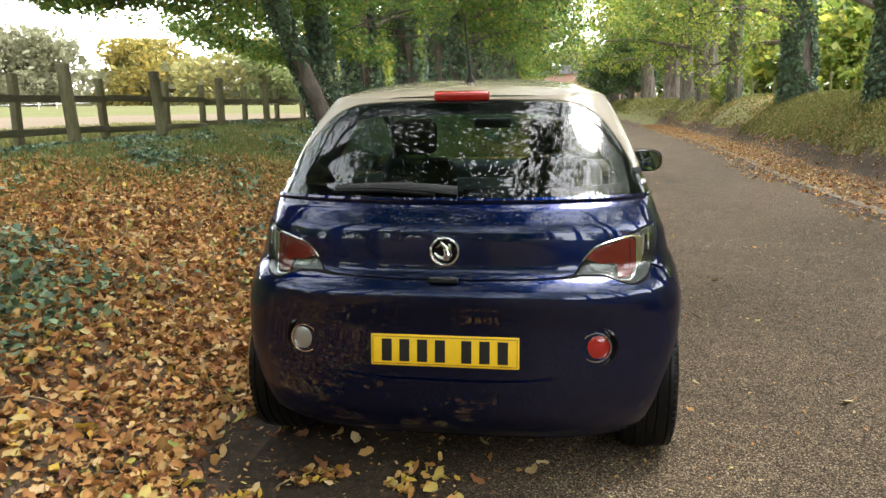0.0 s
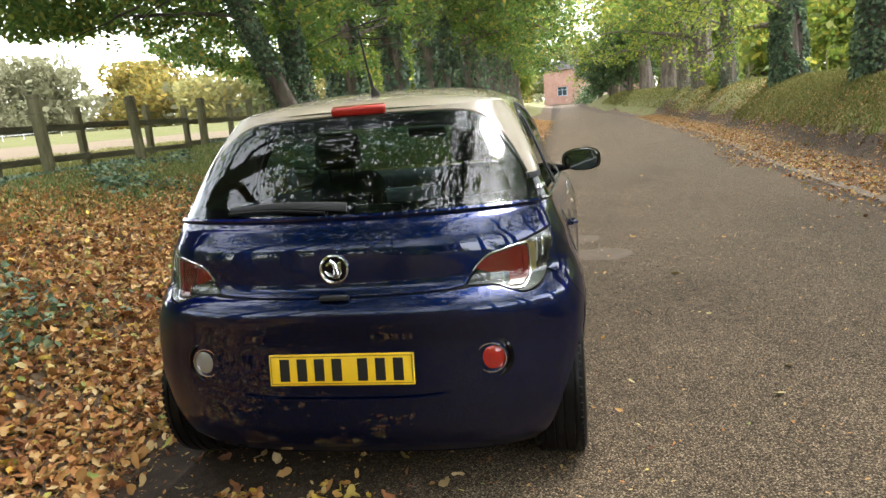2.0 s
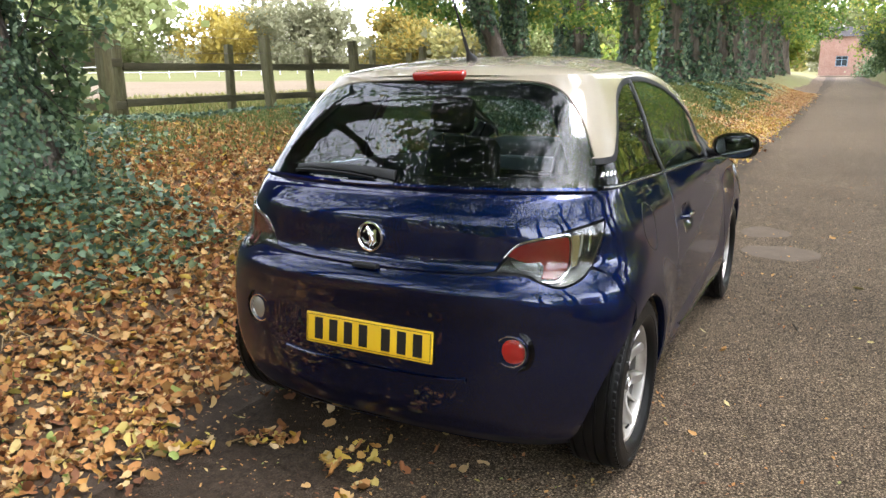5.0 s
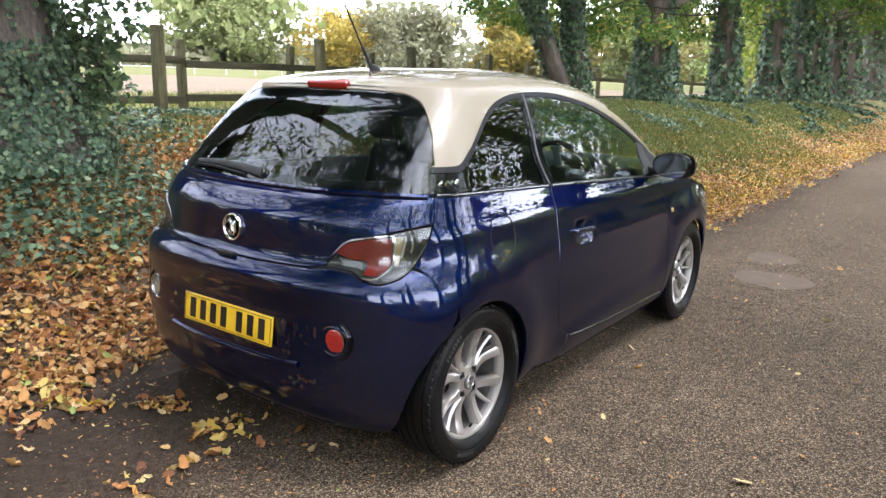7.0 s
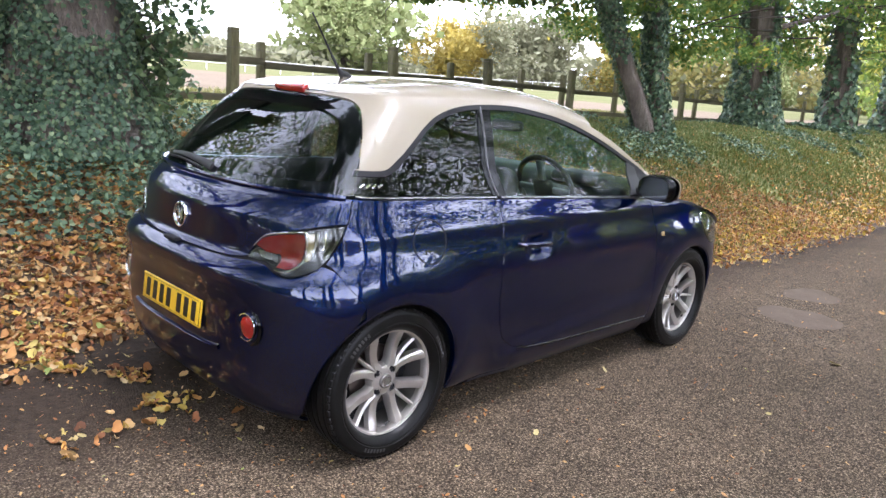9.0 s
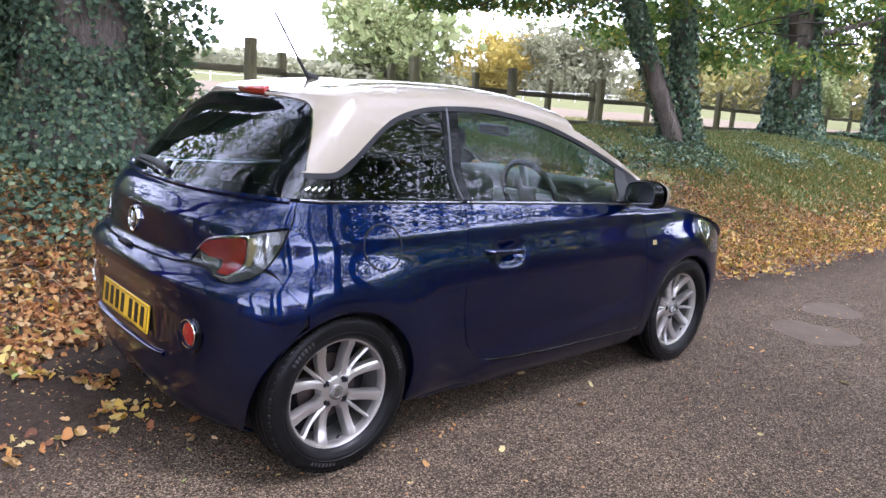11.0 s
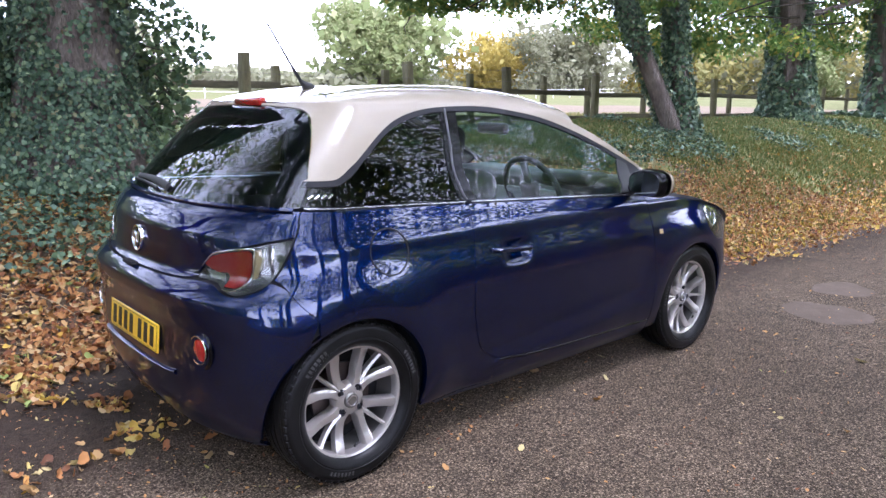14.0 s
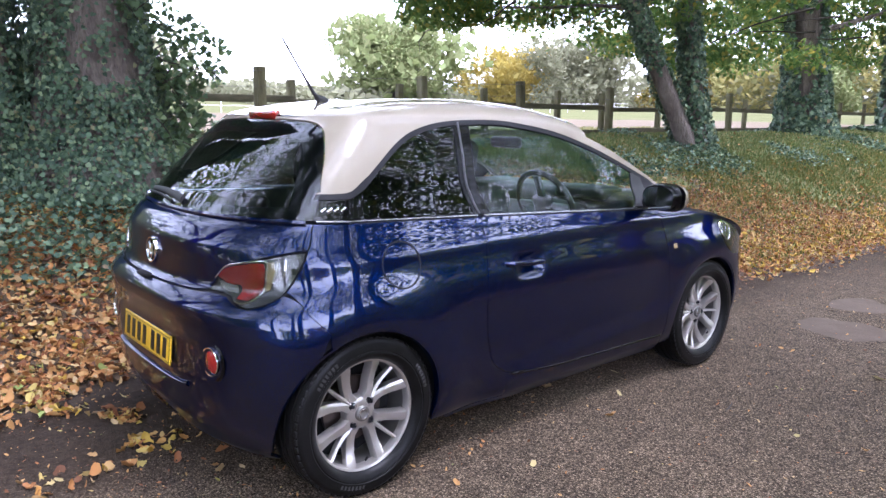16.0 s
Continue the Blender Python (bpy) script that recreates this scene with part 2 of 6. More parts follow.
LITTER = foliage("fallen_leaves", [(0.0, (0.11, 0.045, 0.020)), (0.2, (0.25, 0.098, 0.034)), (0.42, (0.40, 0.19, 0.058)), (0.62, (0.43, 0.24, 0.080)), (0.82, (0.44, 0.29, 0.120)), (0.93, (0.50, 0.36, 0.19)), (0.97, (0.46, 0.37, 0.08)), (0.985, (0.22, 0.27, 0.07))], 0.1, 0.75)
LITTER_YELLOW = foliage("yellow_leaves", [(0.0, (0.46, 0.28, 0.035)), (0.35, (0.52, 0.37, 0.06)), (0.6, (0.44, 0.36, 0.16)), (0.8, (0.50, 0.26, 0.06)), (1.0, (0.34, 0.16, 0.05))], 0.1, 0.7)
IVY = foliage("ivy_leaves", [(0.0, (0.034, 0.068, 0.042)), (0.5, (0.080, 0.135, 0.076)), (0.85, (0.155, 0.225, 0.125)), (0.97, (0.24, 0.30, 0.15)), (1.0, (0.20, 0.14, 0.07))], 0.15, 0.5)
GRASS_PALE = foliage("pale_grass_blades", [(0.0, (0.10, 0.115, 0.026)), (0.5, (0.17, 0.175, 0.048)), (1.0, (0.26, 0.22, 0.085))], 0.35, 0.6)
GRASS_YELLOW = foliage("yellowing_grass_blades", [(0.0, (0.10, 0.12, 0.022)), (0.5, (0.17, 0.165, 0.032)), (1.0, (0.25, 0.19, 0.05))], 0.2, 0.7)
GRASS = foliage("grass_blades", [(0.0, (0.072, 0.108, 0.028)), (0.5, (0.142, 0.176, 0.047)), (1.0, (0.26, 0.24, 0.092))], 0.3, 0.6)
LIME = foliage("lime_leaves", [(0.0, (0.06, 0.125, 0.03)), (0.5, (0.125, 0.20, 0.045)), (0.85, (0.20, 0.26, 0.058)), (1.0, (0.38, 0.30, 0.055))], 0.65)
LIME_PALE = foliage("pale_leaves", [(0.0, (0.115, 0.18, 0.033)), (0.5, (0.205, 0.27, 0.05)), (0.85, (0.33, 0.35, 0.07)), (1.0, (0.46, 0.38, 0.07))], 0.65)
# Green, yellow and grey far leaves are lightened so their colours carry haze.
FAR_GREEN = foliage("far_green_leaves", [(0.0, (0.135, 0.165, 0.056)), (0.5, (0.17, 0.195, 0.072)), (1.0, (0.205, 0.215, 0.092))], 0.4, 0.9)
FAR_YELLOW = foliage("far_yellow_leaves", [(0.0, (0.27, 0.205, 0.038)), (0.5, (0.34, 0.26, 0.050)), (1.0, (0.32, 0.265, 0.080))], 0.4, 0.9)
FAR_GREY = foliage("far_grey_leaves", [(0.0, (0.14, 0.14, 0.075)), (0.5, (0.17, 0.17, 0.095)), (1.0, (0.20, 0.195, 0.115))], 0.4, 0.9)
# Hillside leaves, paler still, with distance haze mixed into the colour.
FAR_HAZY = foliage("far_hazy_leaves", [(0.0, (0.17, 0.165, 0.055)), (0.5, (0.22, 0.205, 0.07)), (1.0, (0.29, 0.24, 0.075))], 0.4, 0.9)
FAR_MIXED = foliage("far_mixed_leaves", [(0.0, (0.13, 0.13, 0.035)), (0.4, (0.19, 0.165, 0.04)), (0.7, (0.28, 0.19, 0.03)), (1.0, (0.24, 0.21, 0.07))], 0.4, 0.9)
HEDGE = foliage("hedge_leaves", [(0.0, (0.045, 0.085, 0.036)), (0.7, (0.095, 0.15, 0.062)), (1.0, (0.17, 0.22, 0.085))], 0.25, 0.6)

# Darker copy of LIME, with the shade of dense canopy in its colour.
SHADY = foliage("shade_darkened_leaves", [(0.0, (0.03, 0.06, 0.018)), (0.6, (0.06, 0.10, 0.03)), (1.0, (0.12, 0.14, 0.04))], 0.3)


# ---- mesh helpers ----
def mesh_object(name, verts, faces, mat, parent=None, label="", smooth=True):
    me = bpy.data.meshes.new(name)
    me.from_pydata([tuple(v) for v in verts], [], faces)
    me.materials.append(mat)
    if smooth:
        me.polygons.foreach_set("use_smooth", [True] * len(me.polygons))
    me.update()
    ob = new(name, me)
    ob.parent = parent
    if label:
        ob["label"] = label
    return ob


def part(name, bm, mat, parent, label="", smooth=True):
    bmesh.ops.recalc_face_normals(bm, faces=bm.faces)
    me = bpy.data.meshes.new(name)
    bm.to_mesh(me)
    bm.free()
    me.materials.append(mat)
    if smooth:
        me.polygons.foreach_set("use_smooth", [True] * len(me.polygons))
        me.set_sharp_from_angle(angle=radians(38))
    ob = new(name, me)
    ob.parent = parent
    if label:
        ob["label"] = label
    return ob


def empty(name, m=None):
    ob = new(name)
    ob.empty_display_size = 0.1
    if m is not None:
        ob.matrix_basis = m
    return ob


def rounded_box(m, size, r=0.01, seg=2, bm=None):
    """A bevelled box of that size at the pose m, added to bm."""
    b = bmesh.new()
    bmesh.ops.create_cube(b, size=1)
    bmesh.ops.scale(b, vec=size, verts=b.verts)
    if r > 0:
        bmesh.ops.bevel(b, geom=list(b.edges), offset=min(r, min(size) * 0.49), segments=seg, profile=0.5, affect="EDGES")
    bmesh.ops.transform(b, matrix=m, verts=b.verts)
    if bm is None:
        return b
    tmp = bpy.data.meshes.new("tmp")
    b.to_mesh(tmp)
    b.free()
    bm.from_mesh(tmp)
    bpy.data.meshes.remove(tmp)
    return bm


def lathe(profile, n=48, bm=None, m=None):
    """Turns (radius, height) points round the x axis; height runs along +x."""
    bm = bm or bmesh.new()
    rings = []
    for r, h in profile:
        ring = []
        for i in range(n):
            t = 2 * math.pi * i / n
            v = Vector((h, r * math.sin(t), r * math.cos(t)))
            ring.append(bm.verts.new(m @ v if m else v))
        rings.append(ring)
    for a, b in zip(rings, rings[1:]):
        for i in range(n):
            bm.faces.new((a[i], a[(i + 1) % n], b[(i + 1) % n], b[i]))
    return bm


def tube(points, radii, n=8, bm=None, wobble=0.0, rng=None):
    """A tapered tube along points, closed at both ends."""
    bm = bm or bmesh.new()
    rings, up = [], Vector((0.3, 0.9, 0.2))
    pts = [Vector(p) for p in points]
    for i, p in enumerate(pts):
        d = (pts[min(i + 1, len(pts) - 1)] - pts[max(i - 1, 0)]).normalized()
        if abs(d.dot(up)) > 0.95:
            up = Vector((0.9, 0.1, 0.3))
        a = d.cross(up).normalized()
        b = d.cross(a)
        ring = []
        for k in range(n):
            t = 2 * math.pi * k / n
            r = radii[i]
            if wobble:
                r *= 1 + wobble * noise.noise(Vector((math.cos(t) * 1.7, math.sin(t) * 1.7, p.z * 0.5 + p.x)))
            ring.append(bm.verts.new(p + (a * math.cos(t) + b * math.sin(t)) * r))
        rings.append(ring)
    for a, b in zip(rings, rings[1:]):
        for k in range(n):
            bm.faces.new((a[k], a[(k + 1) % n], b[(k + 1) % n], b[k]))
    bm.faces.new(rings[0])
    bm.faces.new(rings[-1])
    return bm


def curve(pts):
    """A smooth function through (u, v) points, which never overshoots."""
    xs, ys = [p[0] for p in pts], [p[1] for p in pts]
    n = len(xs)
    d = [(ys[i + 1] - ys[i]) / (xs[i + 1] - xs[i]) for i in range(n - 1)]
    s = [d[0]] + [0.0 if d[i - 1] * d[i] <= 0 else 2 * d[i - 1] * d[i] / (d[i - 1] + d[i]) for i in range(1, n - 1)] + [d[-1]]

    def f(u):
        if u <= xs[0]:
            return ys[0]
        if u >= xs[-1]:
            return ys[-1]
        i = 0
        while u > xs[i + 1]:
            i += 1
        h = xs[i + 1] - xs[i]
        t = (u - xs[i]) / h
        return ys[i] * (1 + 2 * t) * (1 - t) ** 2 + h * s[i] * t * (1 - t) ** 2 + ys[i + 1] * t * t * (3 - 2 * t) + h * s[i + 1] * t * t * (t - 1)
    return f


def leaves(name, at, size, mat, rng, face=None, lean=0.6, ivy=False, parent=None, label="", dry=False, coarse=False, fine=False):
    """Many small folded leaves in one mesh. at: places; size: length of each; face: the way they face on the whole."""
    n = len(at)
    at, size = np.asarray(at, float), np.asarray(size, float).reshape(-1, 1)
    nor = rng.normal(size=(n, 3)) * lean
    nor += np.asarray(face if face is not None else (0, 0, 1), float)
    nor /= np.linalg.norm(nor, axis=1, keepdims=True) + 1e-9
    u = np.cross(nor, rng.normal(size=(n, 3)))
    u /= np.linalg.norm(u, axis=1, keepdims=True) + 1e-9
    v = np.cross(nor, u)
    if ivy:
        shape = [(-0.35, 0.0, 0.0), (-0.5, 0.42, 0.05), (0.05, 0.5, 0.1), (0.6, 0.0, -0.05), (0.05, -0.5, 0.1), (-0.5, -0.42, 0.05)]
        tris = [(0, 1, 2), (0, 2, 3), (0, 3, 4), (0, 4, 5)]
    elif coarse:
        shape = [(-0.5, 0.0, 0.0), (0.02, 0.32, 0.1), (0.52, 0.0, 0.14), (-0.02, -0.32, 0.1)]
        tris = [(0, 2, 1), (0, 3, 2)]
    elif fine:
        rim = [(2 * math.pi * i / 12, (0.60, 0.47, 0.40, 0.29, 0.34, 0.46, 0.50, 0.44, 0.37, 0.26, 0.38, 0.45)[i]) for i in range(12)]
        shape = [(0, 0, -0.07)] + [(r * math.cos(t), 0.86 * r * math.sin(t), 0.10 + 0.07 * math.sin(2 * t + 0.6) + 0.05 * math.sin(5 * t)) for t, r in rim]
        tris = [(0, i, i % 12 + 1) for i in range(1, 13)]
    elif dry:
        shape = [(0, 0, -0.07), (-0.55, 0.03, 0.06), (-0.20, 0.27, 0.18), (0.22, 0.20, 0.05), (0.58, -0.03, 0.24), (0.14, -0.28, 0.06), (-0.28, -0.20, 0.18)]
        tris = [(0, i, i % 6 + 1) for i in range(1, 7)]
    else:
        shape = [(-0.5, 0.0, 0.0), (-0.22, 0.25, 0.07), (0.14, 0.23, 0.13), (0.52, 0.0, 0.16), (0.10, -0.25, 0.12), (-0.26, -0.22, 0.06)]
        tris = [(0, 2, 1), (0, 3, 2), (0, 4, 3), (0, 5, 4)]
    k = len(shape)
    curl = rng.uniform(0.1, 1.9, size=(n, 1)) if dry else rng.uniform(0.3, 1.8, size=(n, 1))
    own = np.random.default_rng(n)
    wide, roll, arch = (own.uniform(.62, 1.25, (n, 1)), own.normal(0, .55, (n, 1)), own.normal(0, .45, (n, 1))) if dry else (1.0, 0.0, 0.0)
    vs = np.stack([at + size * (a * u + b * wide * v + (c * curl + roll * b * abs(b) * 1.6 + abs(roll) * b * b + arch * a * a) * nor) for a, b, c in shape], 1).reshape(-1, 3)
    fs = (np.arange(n)[:, None, None] * k + np.array(tris)[None]).reshape(-1, 3)
    me = bpy.data.meshes.new(name)
    me.vertices.add(len(vs))
    me.vertices.foreach_set("co", vs.ravel())
    me.loops.add(fs.size)
    me.loops.foreach_set("vertex_index", fs.ravel().astype(np.int32))
    me.polygons.add(len(fs))
    me.polygons.foreach_set("loop_start", np.arange(0, fs.size, 3, dtype=np.int32))
    me.materials.append(mat)
    me.update(calc_edges=True)
    ob = new(name, me)
    ob.parent = parent
    if label:
        ob["label"] = label
    return ob


# ---- the parked hatchback ----
# Origin on the road under the middle of the rear axle; the car points along +y.
REAR = curve([(.16, -.40), (.22, -.46), (.32, -.492), (.45, -.50), (.58, -.498), (.66, -.520), (.69, -.530), (.715, -.532), (.74, -.521), (.765, -.494), (.785, -.468), (.80, -.462), (.86, -.458), (.925, -.453), (.945, -.446), (.97, -.428), (1.0, -.402), (1.02, -.372), (1.1, -.285), (1.2, -.178), (1.3, -.065), (1.375, .03), (1.4, .05)])
WIDE = curve([(.16, .74), (.22, .785), (.35, .818), (.5, .83), (.62, .83), (.72, .822), (.84, .794), (.89, .785), (.905, .779), (.95, .760), (1.0, .742), (1.1, .70), (1.2, .662), (1.3, .615), (1.37, .575), (1.4, .55)])
TURN_Y = curve([(.16, .03), (1.0, .03), (1.1, .06), (1.25, .17), (1.4, .30)])
POWER = curve([(.16, 3.0), (.45, 3.3), (.58, 3.3), (.7, 2.9), (.8, 2.6), (1.05, 2.6), (1.2, 3.0), (1.4, 4.0)])
AXLES, HUB_Z, ARCH = (0.0, 2.311), 0.306, 0.337


def half_width(y, z):
    w = WIDE(z)
    if y > 1.1 and z > .9:
        w *= 1 - .12 * ((y - 1.1) / .95) ** 2 * min(1, (z - .9) / .15)
    if y > 2.3:
        w *= max(0.02, 1 - min(1, ((y - 2.3) / .86)) ** 2.7) ** (1 / 2.7)
    for cy in AXLES:
        r = math.hypot(y - cy, z - HUB_Z)
        if z < 1:
            w += .022 * math.exp(-((r - .36) / .13) ** 2)
    if .6 < y < 1.1 and .6 < z < .95:
        w -= .022 * math.exp(-((y - .855) / .075) ** 4 - ((z - .772) / .045) ** 4)
    if .55 < y < 2.0 and z < .56:
        top = .37 + .10 * (y - .7) / 1.1
        w += .018 * ease((top - z) / .11) * ease((y - .55) / .25) * ease((2.0 - y) / .25)
    return w


def ease(k):
    k = max(0.0, min(1.0, k))
    return k * k * (3 - 2 * k)


def skin(a, z):
    """The car's outer skin: a runs from the middle of the tail (0) round the corner (1) and on along the flank in metres; minus on the other flank."""
    s, a = (1 if a >= 0 else -1), abs(a)
    yc = TURN_Y(z)
    if a < 1:
        p, t = POWER(z), a * math.pi / 2
        y = yc - (yc - REAR(z)) * math.cos(t) ** (2 / p)
        x = math.sin(t) ** (2 / p) * half_width(y, z)
    else:
        y = yc + a - 1
        x = half_width(y, z)
    return Vector((s * x, y, z))


def flank(y, z):
    """The a of a point of the flank (y ahead of the corner)."""
    yc = TURN_Y(z)
    if y >= yc:
        return 1 + y - yc
    k = max(0.0, min(1.0, (yc - y) / (yc - REAR(z))))
    return math.acos(k ** (POWER(z) / 2)) * 2 / math.pi


def skin_normal(a, z, f=None):
    f = f or skin
    e = 2e-3
    n = (f(a + e, z) - f(a - e, z)).cross(f(a, z + e) - f(a, z - e))
    return n.normalized()


def smooth_line(pts, n=6):
    """Points of a smooth line through pts, ends included."""
    if len(pts) < 3:
        return list(pts)
    out, q = [], [pts[0]] + list(pts) + [pts[-1]]
    for i in range(1, len(q) - 2):
        for k in range(n):
            t = k / n
            out.append(tuple(0.5 * (2 * q[i][c] + (q[i + 1][c] - q[i - 1][c]) * t + (2 * q[i - 1][c] - 5 * q[i][c] + 4 * q[i + 1][c] - q[i + 2][c]) * t * t + (3 * q[i][c] - q[i - 1][c] - 3 * q[i + 1][c] + q[i + 2][c]) * t ** 3) for c in (0, 1)))
    return out + [pts[-1]]


def outline(*lines):
    """A closed outline from smooth lines that meet at corners."""
    out = []
    for l in lines:
        for p in smooth_line(l):
            if not out or math.dist(p, out[-1]) > 0.004:
                out.append(p)
    if math.dist(out[0], out[-1]) < 0.004:
        out.pop()
    # long straight runs are divided
    full = []
    for i, p in enumerate(out):
        q = out[(i + 1) % len(out)]
        k = max(1, int(math.dist(p, q) / 0.05))
        full += [(p[0] + (q[0] - p[0]) * j / k, p[1] + (q[1] - p[1]) * j / k) for j in range(k)]
    return full


def inside(poly, x, y):
    hit = False
    for i in range(len(poly)):
        (x1, y1), (x2, y2) = poly[i - 1], poly[i]
        if (y1 > y) != (y2 > y) and x < (x2 - x1) * (y - y1) / (y2 - y1) + x1:
            hit = not hit
    return hit


def panel(name, poly, mat, parent, label="", step=0.035, off=0.0, depth=0.012, f=None, flip=False):
    """A sheet of the skin inside an outline, raised by off, with folded edges that deep."""
    f = f or skin
    if flip:
        poly = [(-a, z) for a, z in poly]
    area = sum(poly[i - 1][0] * poly[i][1] - poly[i][0] * poly[i - 1][1] for i in range(len(poly)))
    if area < 0:
        poly = poly[::-1]
    n = len(poly)
    pts = [Vector(p) for p in poly]
    lo, hi = [min(p[c] for p in poly) for c in (0, 1)], [max(p[c] for p in poly) for c in (0, 1)]
    edges = np.array(poly)
    rows = 0
    y = lo[1] + step * 0.5
    while y < hi[1]:
        x = lo[0] + step * (0.5 if rows % 2 else 1.0)
        while x < hi[0]:
            if inside(poly, x, y) and np.min(np.hypot(edges[:, 0] - x, edges[:, 1] - y)) > step * 0.45:
                pts.append(Vector((x, y)))
            x += step
        y += step * 0.87
        rows += 1
    vs, _, fs = geometry.delaunay_2d_cdt(pts, [], [list(range(n))], 1, 1e-5)[:3]
    nor = [skin_normal(v[0], v[1], f) for v in vs]
    co = [f(v[0], v[1]) + k * off for v, k in zip(vs, nor)]
    faces = []
    for t in fs:
        i, j, k = t[:3]
        w = (co[j] - co[i]).cross(co[k] - co[i])
        faces.append((i, j, k) if w.dot(nor[i]) > 0 else (i, k, j))
    if depth:
        base = len(co)
        for i in range(n):
            p, nn = co[i], nor[i]
            t = (co[(i + 1) % n] - co[i - 1]).normalized()
            side = t.cross(nn).normalized()
            co += [p, p - nn * depth]
            nor += [(side + nn * 0.7).normalized(), side]
        for i in range(n):
            j = (i + 1) % n
            faces.append((base + 2 * i, base + 2 * i + 1, base + 2 * j + 1, base + 2 * j))
    me = bpy.data.meshes.new(name)
    me.from_pydata([tuple(c) for c in co], [], faces)
    me.materials.append(mat)
    me.polygons.foreach_set("use_smooth", [True] * len(me.polygons))
    me.normals_split_custom_set_from_vertices([tuple(k) for k in nor])
    ob = new(name, me)
    ob.parent = parent
    if label:
        ob["label"] = label
    return ob


def strip(name, line, width, mat, parent, label="", off=0.004, rise=0.004, f=None, flip=False):
    """A rounded strip that follows a line on the skin."""
    f = f or skin
    bm = bmesh.new()
    pts = smooth_line([(-a, z) for a, z in line] if flip else line, 8)
    rings = []
    for i, (a, z) in enumerate(pts):
        p, k = f(a, z), skin_normal(a, z, f)
        q, o = pts[min(i + 1, len(pts) - 1)], pts[max(i - 1, 0)]
        t = (f(*q) - f(*o)).normalized()
        s = t.cross(k).normalized() * width / 2
        rings.append([bm.verts.new(v) for v in (p - s + k * (off - 0.006), p - s + k * off, p - s * 0.5 + k * (off + rise), p + s * 0.5 + k * (off + rise), p + s + k * off, p + s + k * (off - 0.006))])
    for a, b in zip(rings, rings[1:]):
        for i in range(5):
            bm.faces.new((a[i], a[i + 1], b[i + 1], b[i]))
    bm.faces.new(rings[0])
    bm.faces.new(rings[-1])
    return part(name, bm, mat, parent, label)


def inset(poly, d):
    """The outline drawn in by d."""
    n = len(poly)
    area = sum(poly[i - 1][0] * poly[i][1] - poly[i][0] * poly[i - 1][1] for i in range(n))
    s = 1 if area > 0 else -1
    out = []
    for i in range(n):
        (x0, y0), (x1, y1) = poly[i - 1], poly[(i + 1) % n]
        dx, dy = x1 - x0, y1 - y0
        l = math.hypot(dx, dy) or 1
        out.append((poly[i][0] - s * dy / l * d, poly[i][1] + s * dx / l * d))
    return out


def arch_line(axle, z0, z1, n=22, front_first=False):
    """The wheel opening on the flank, from behind the wheel (height z0) over it to before it (z1)."""
    t0, t1 = math.asin((z0 - HUB_Z) / ARCH), math.asin((z1 - HUB_Z) / ARCH)
    pts = []
    for i in range(n + 1):
        t = (math.pi - t0) + (t1 - (math.pi - t0)) * i / n
        y, z = AXLES[axle] + ARCH * math.cos(t), HUB_Z + ARCH * math.sin(t)
        pts.append((flank(y, z), z))
    return pts[::-1] if front_first else pts


car = tagged(empty("hatchback_car"), "dark blue three-door hatchback with a cream roof, parked on asphalt", "car")

# Lines shared by neighbouring panels, as (a, height).
BELT = [(.777, 1.030), (1.07, 1.020), (1.59, .998), (2.2, .970), (2.7, .943), (2.83, .935)]
DOOR_BACK = [(1.590, .990), (1.584, .85), (1.568, .71), (1.560, .58), (1.575, .46), (1.615, .37), (1.70, .313)]
DOOR_FLOOR = [(1.70, .313), (2.0, .287), (2.42, .275), (2.86, .268)]
DOOR_FRONT = [(2.826, .925), (2.850, .82), (2.864, .73), (2.870, .55), (2.866, .40), (2.86, .268)]
HATCH_SIDE = [(.777, 1.018), (.780, .96), (.765, .930)]
LIGHT_TOP = [(.765, .930), (.68, .922), (.574, .906), (.42, .871), (.345, .825), (.302, .780)]
LIGHT_LOW = [(.302, .780), (.40, .776), (.455, .757), (.52, .745), (.60, .762), (.66, .803), (.715, .86), (.765, .930)]
ROCKER = .17

# dark inner shell, seen in the gaps between panels
shell = outline([(-3.0, .95), (-1.6, .985), (-.7, 1.01), (0, 1.0), (.7, 1.01), (1.6, .985), (3.0, .95)], [(3.0, .95), (3.35, .88), (3.75, .70), (3.75, .22)],
                [(3.75, .22), (3.66, .22)], arch_line(1, .22, .22, 18, True), [(2.92, .22), (1.37, .20)], arch_line(0, .20, .20, 18, True), [(.62, .22), (-.62, .22)],
                [(-a, z) for a, z in arch_line(0, .20, .20, 18)], [(-1.37, .20), (-2.92, .22)], [(-a, z) for a, z in arch_line(1, .22, .22, 18)], [(-3.66, .22), (-3.75, .22)], [(-3.75, .70), (-3.35, .88), (-3.0, .95)])
panel("inner_shell", shell, DARK_GAP, car, "dark unpainted inner shell", 0.06, -0.016, 0)

hatch = outline([(-.777, 1.018), (-.5, 1.022), (0, 1.020), (.5, 1.022), (.777, 1.018)], HATCH_SIDE, [(a, z + .006) for a, z in LIGHT_TOP], [(.302, .784), (.24, .776), (.1, .772), (0, .771), (-.1, .772), (-.24, .776), (-.302, .784)],
                [(-a, z + .006) for a, z in LIGHT_TOP[::-1]], [(-a, z) for a, z in HATCH_SIDE[::-1]])
tailgate = panel("tailgate", hatch, BLUE, car, "dark blue tailgate panel", 0.02)

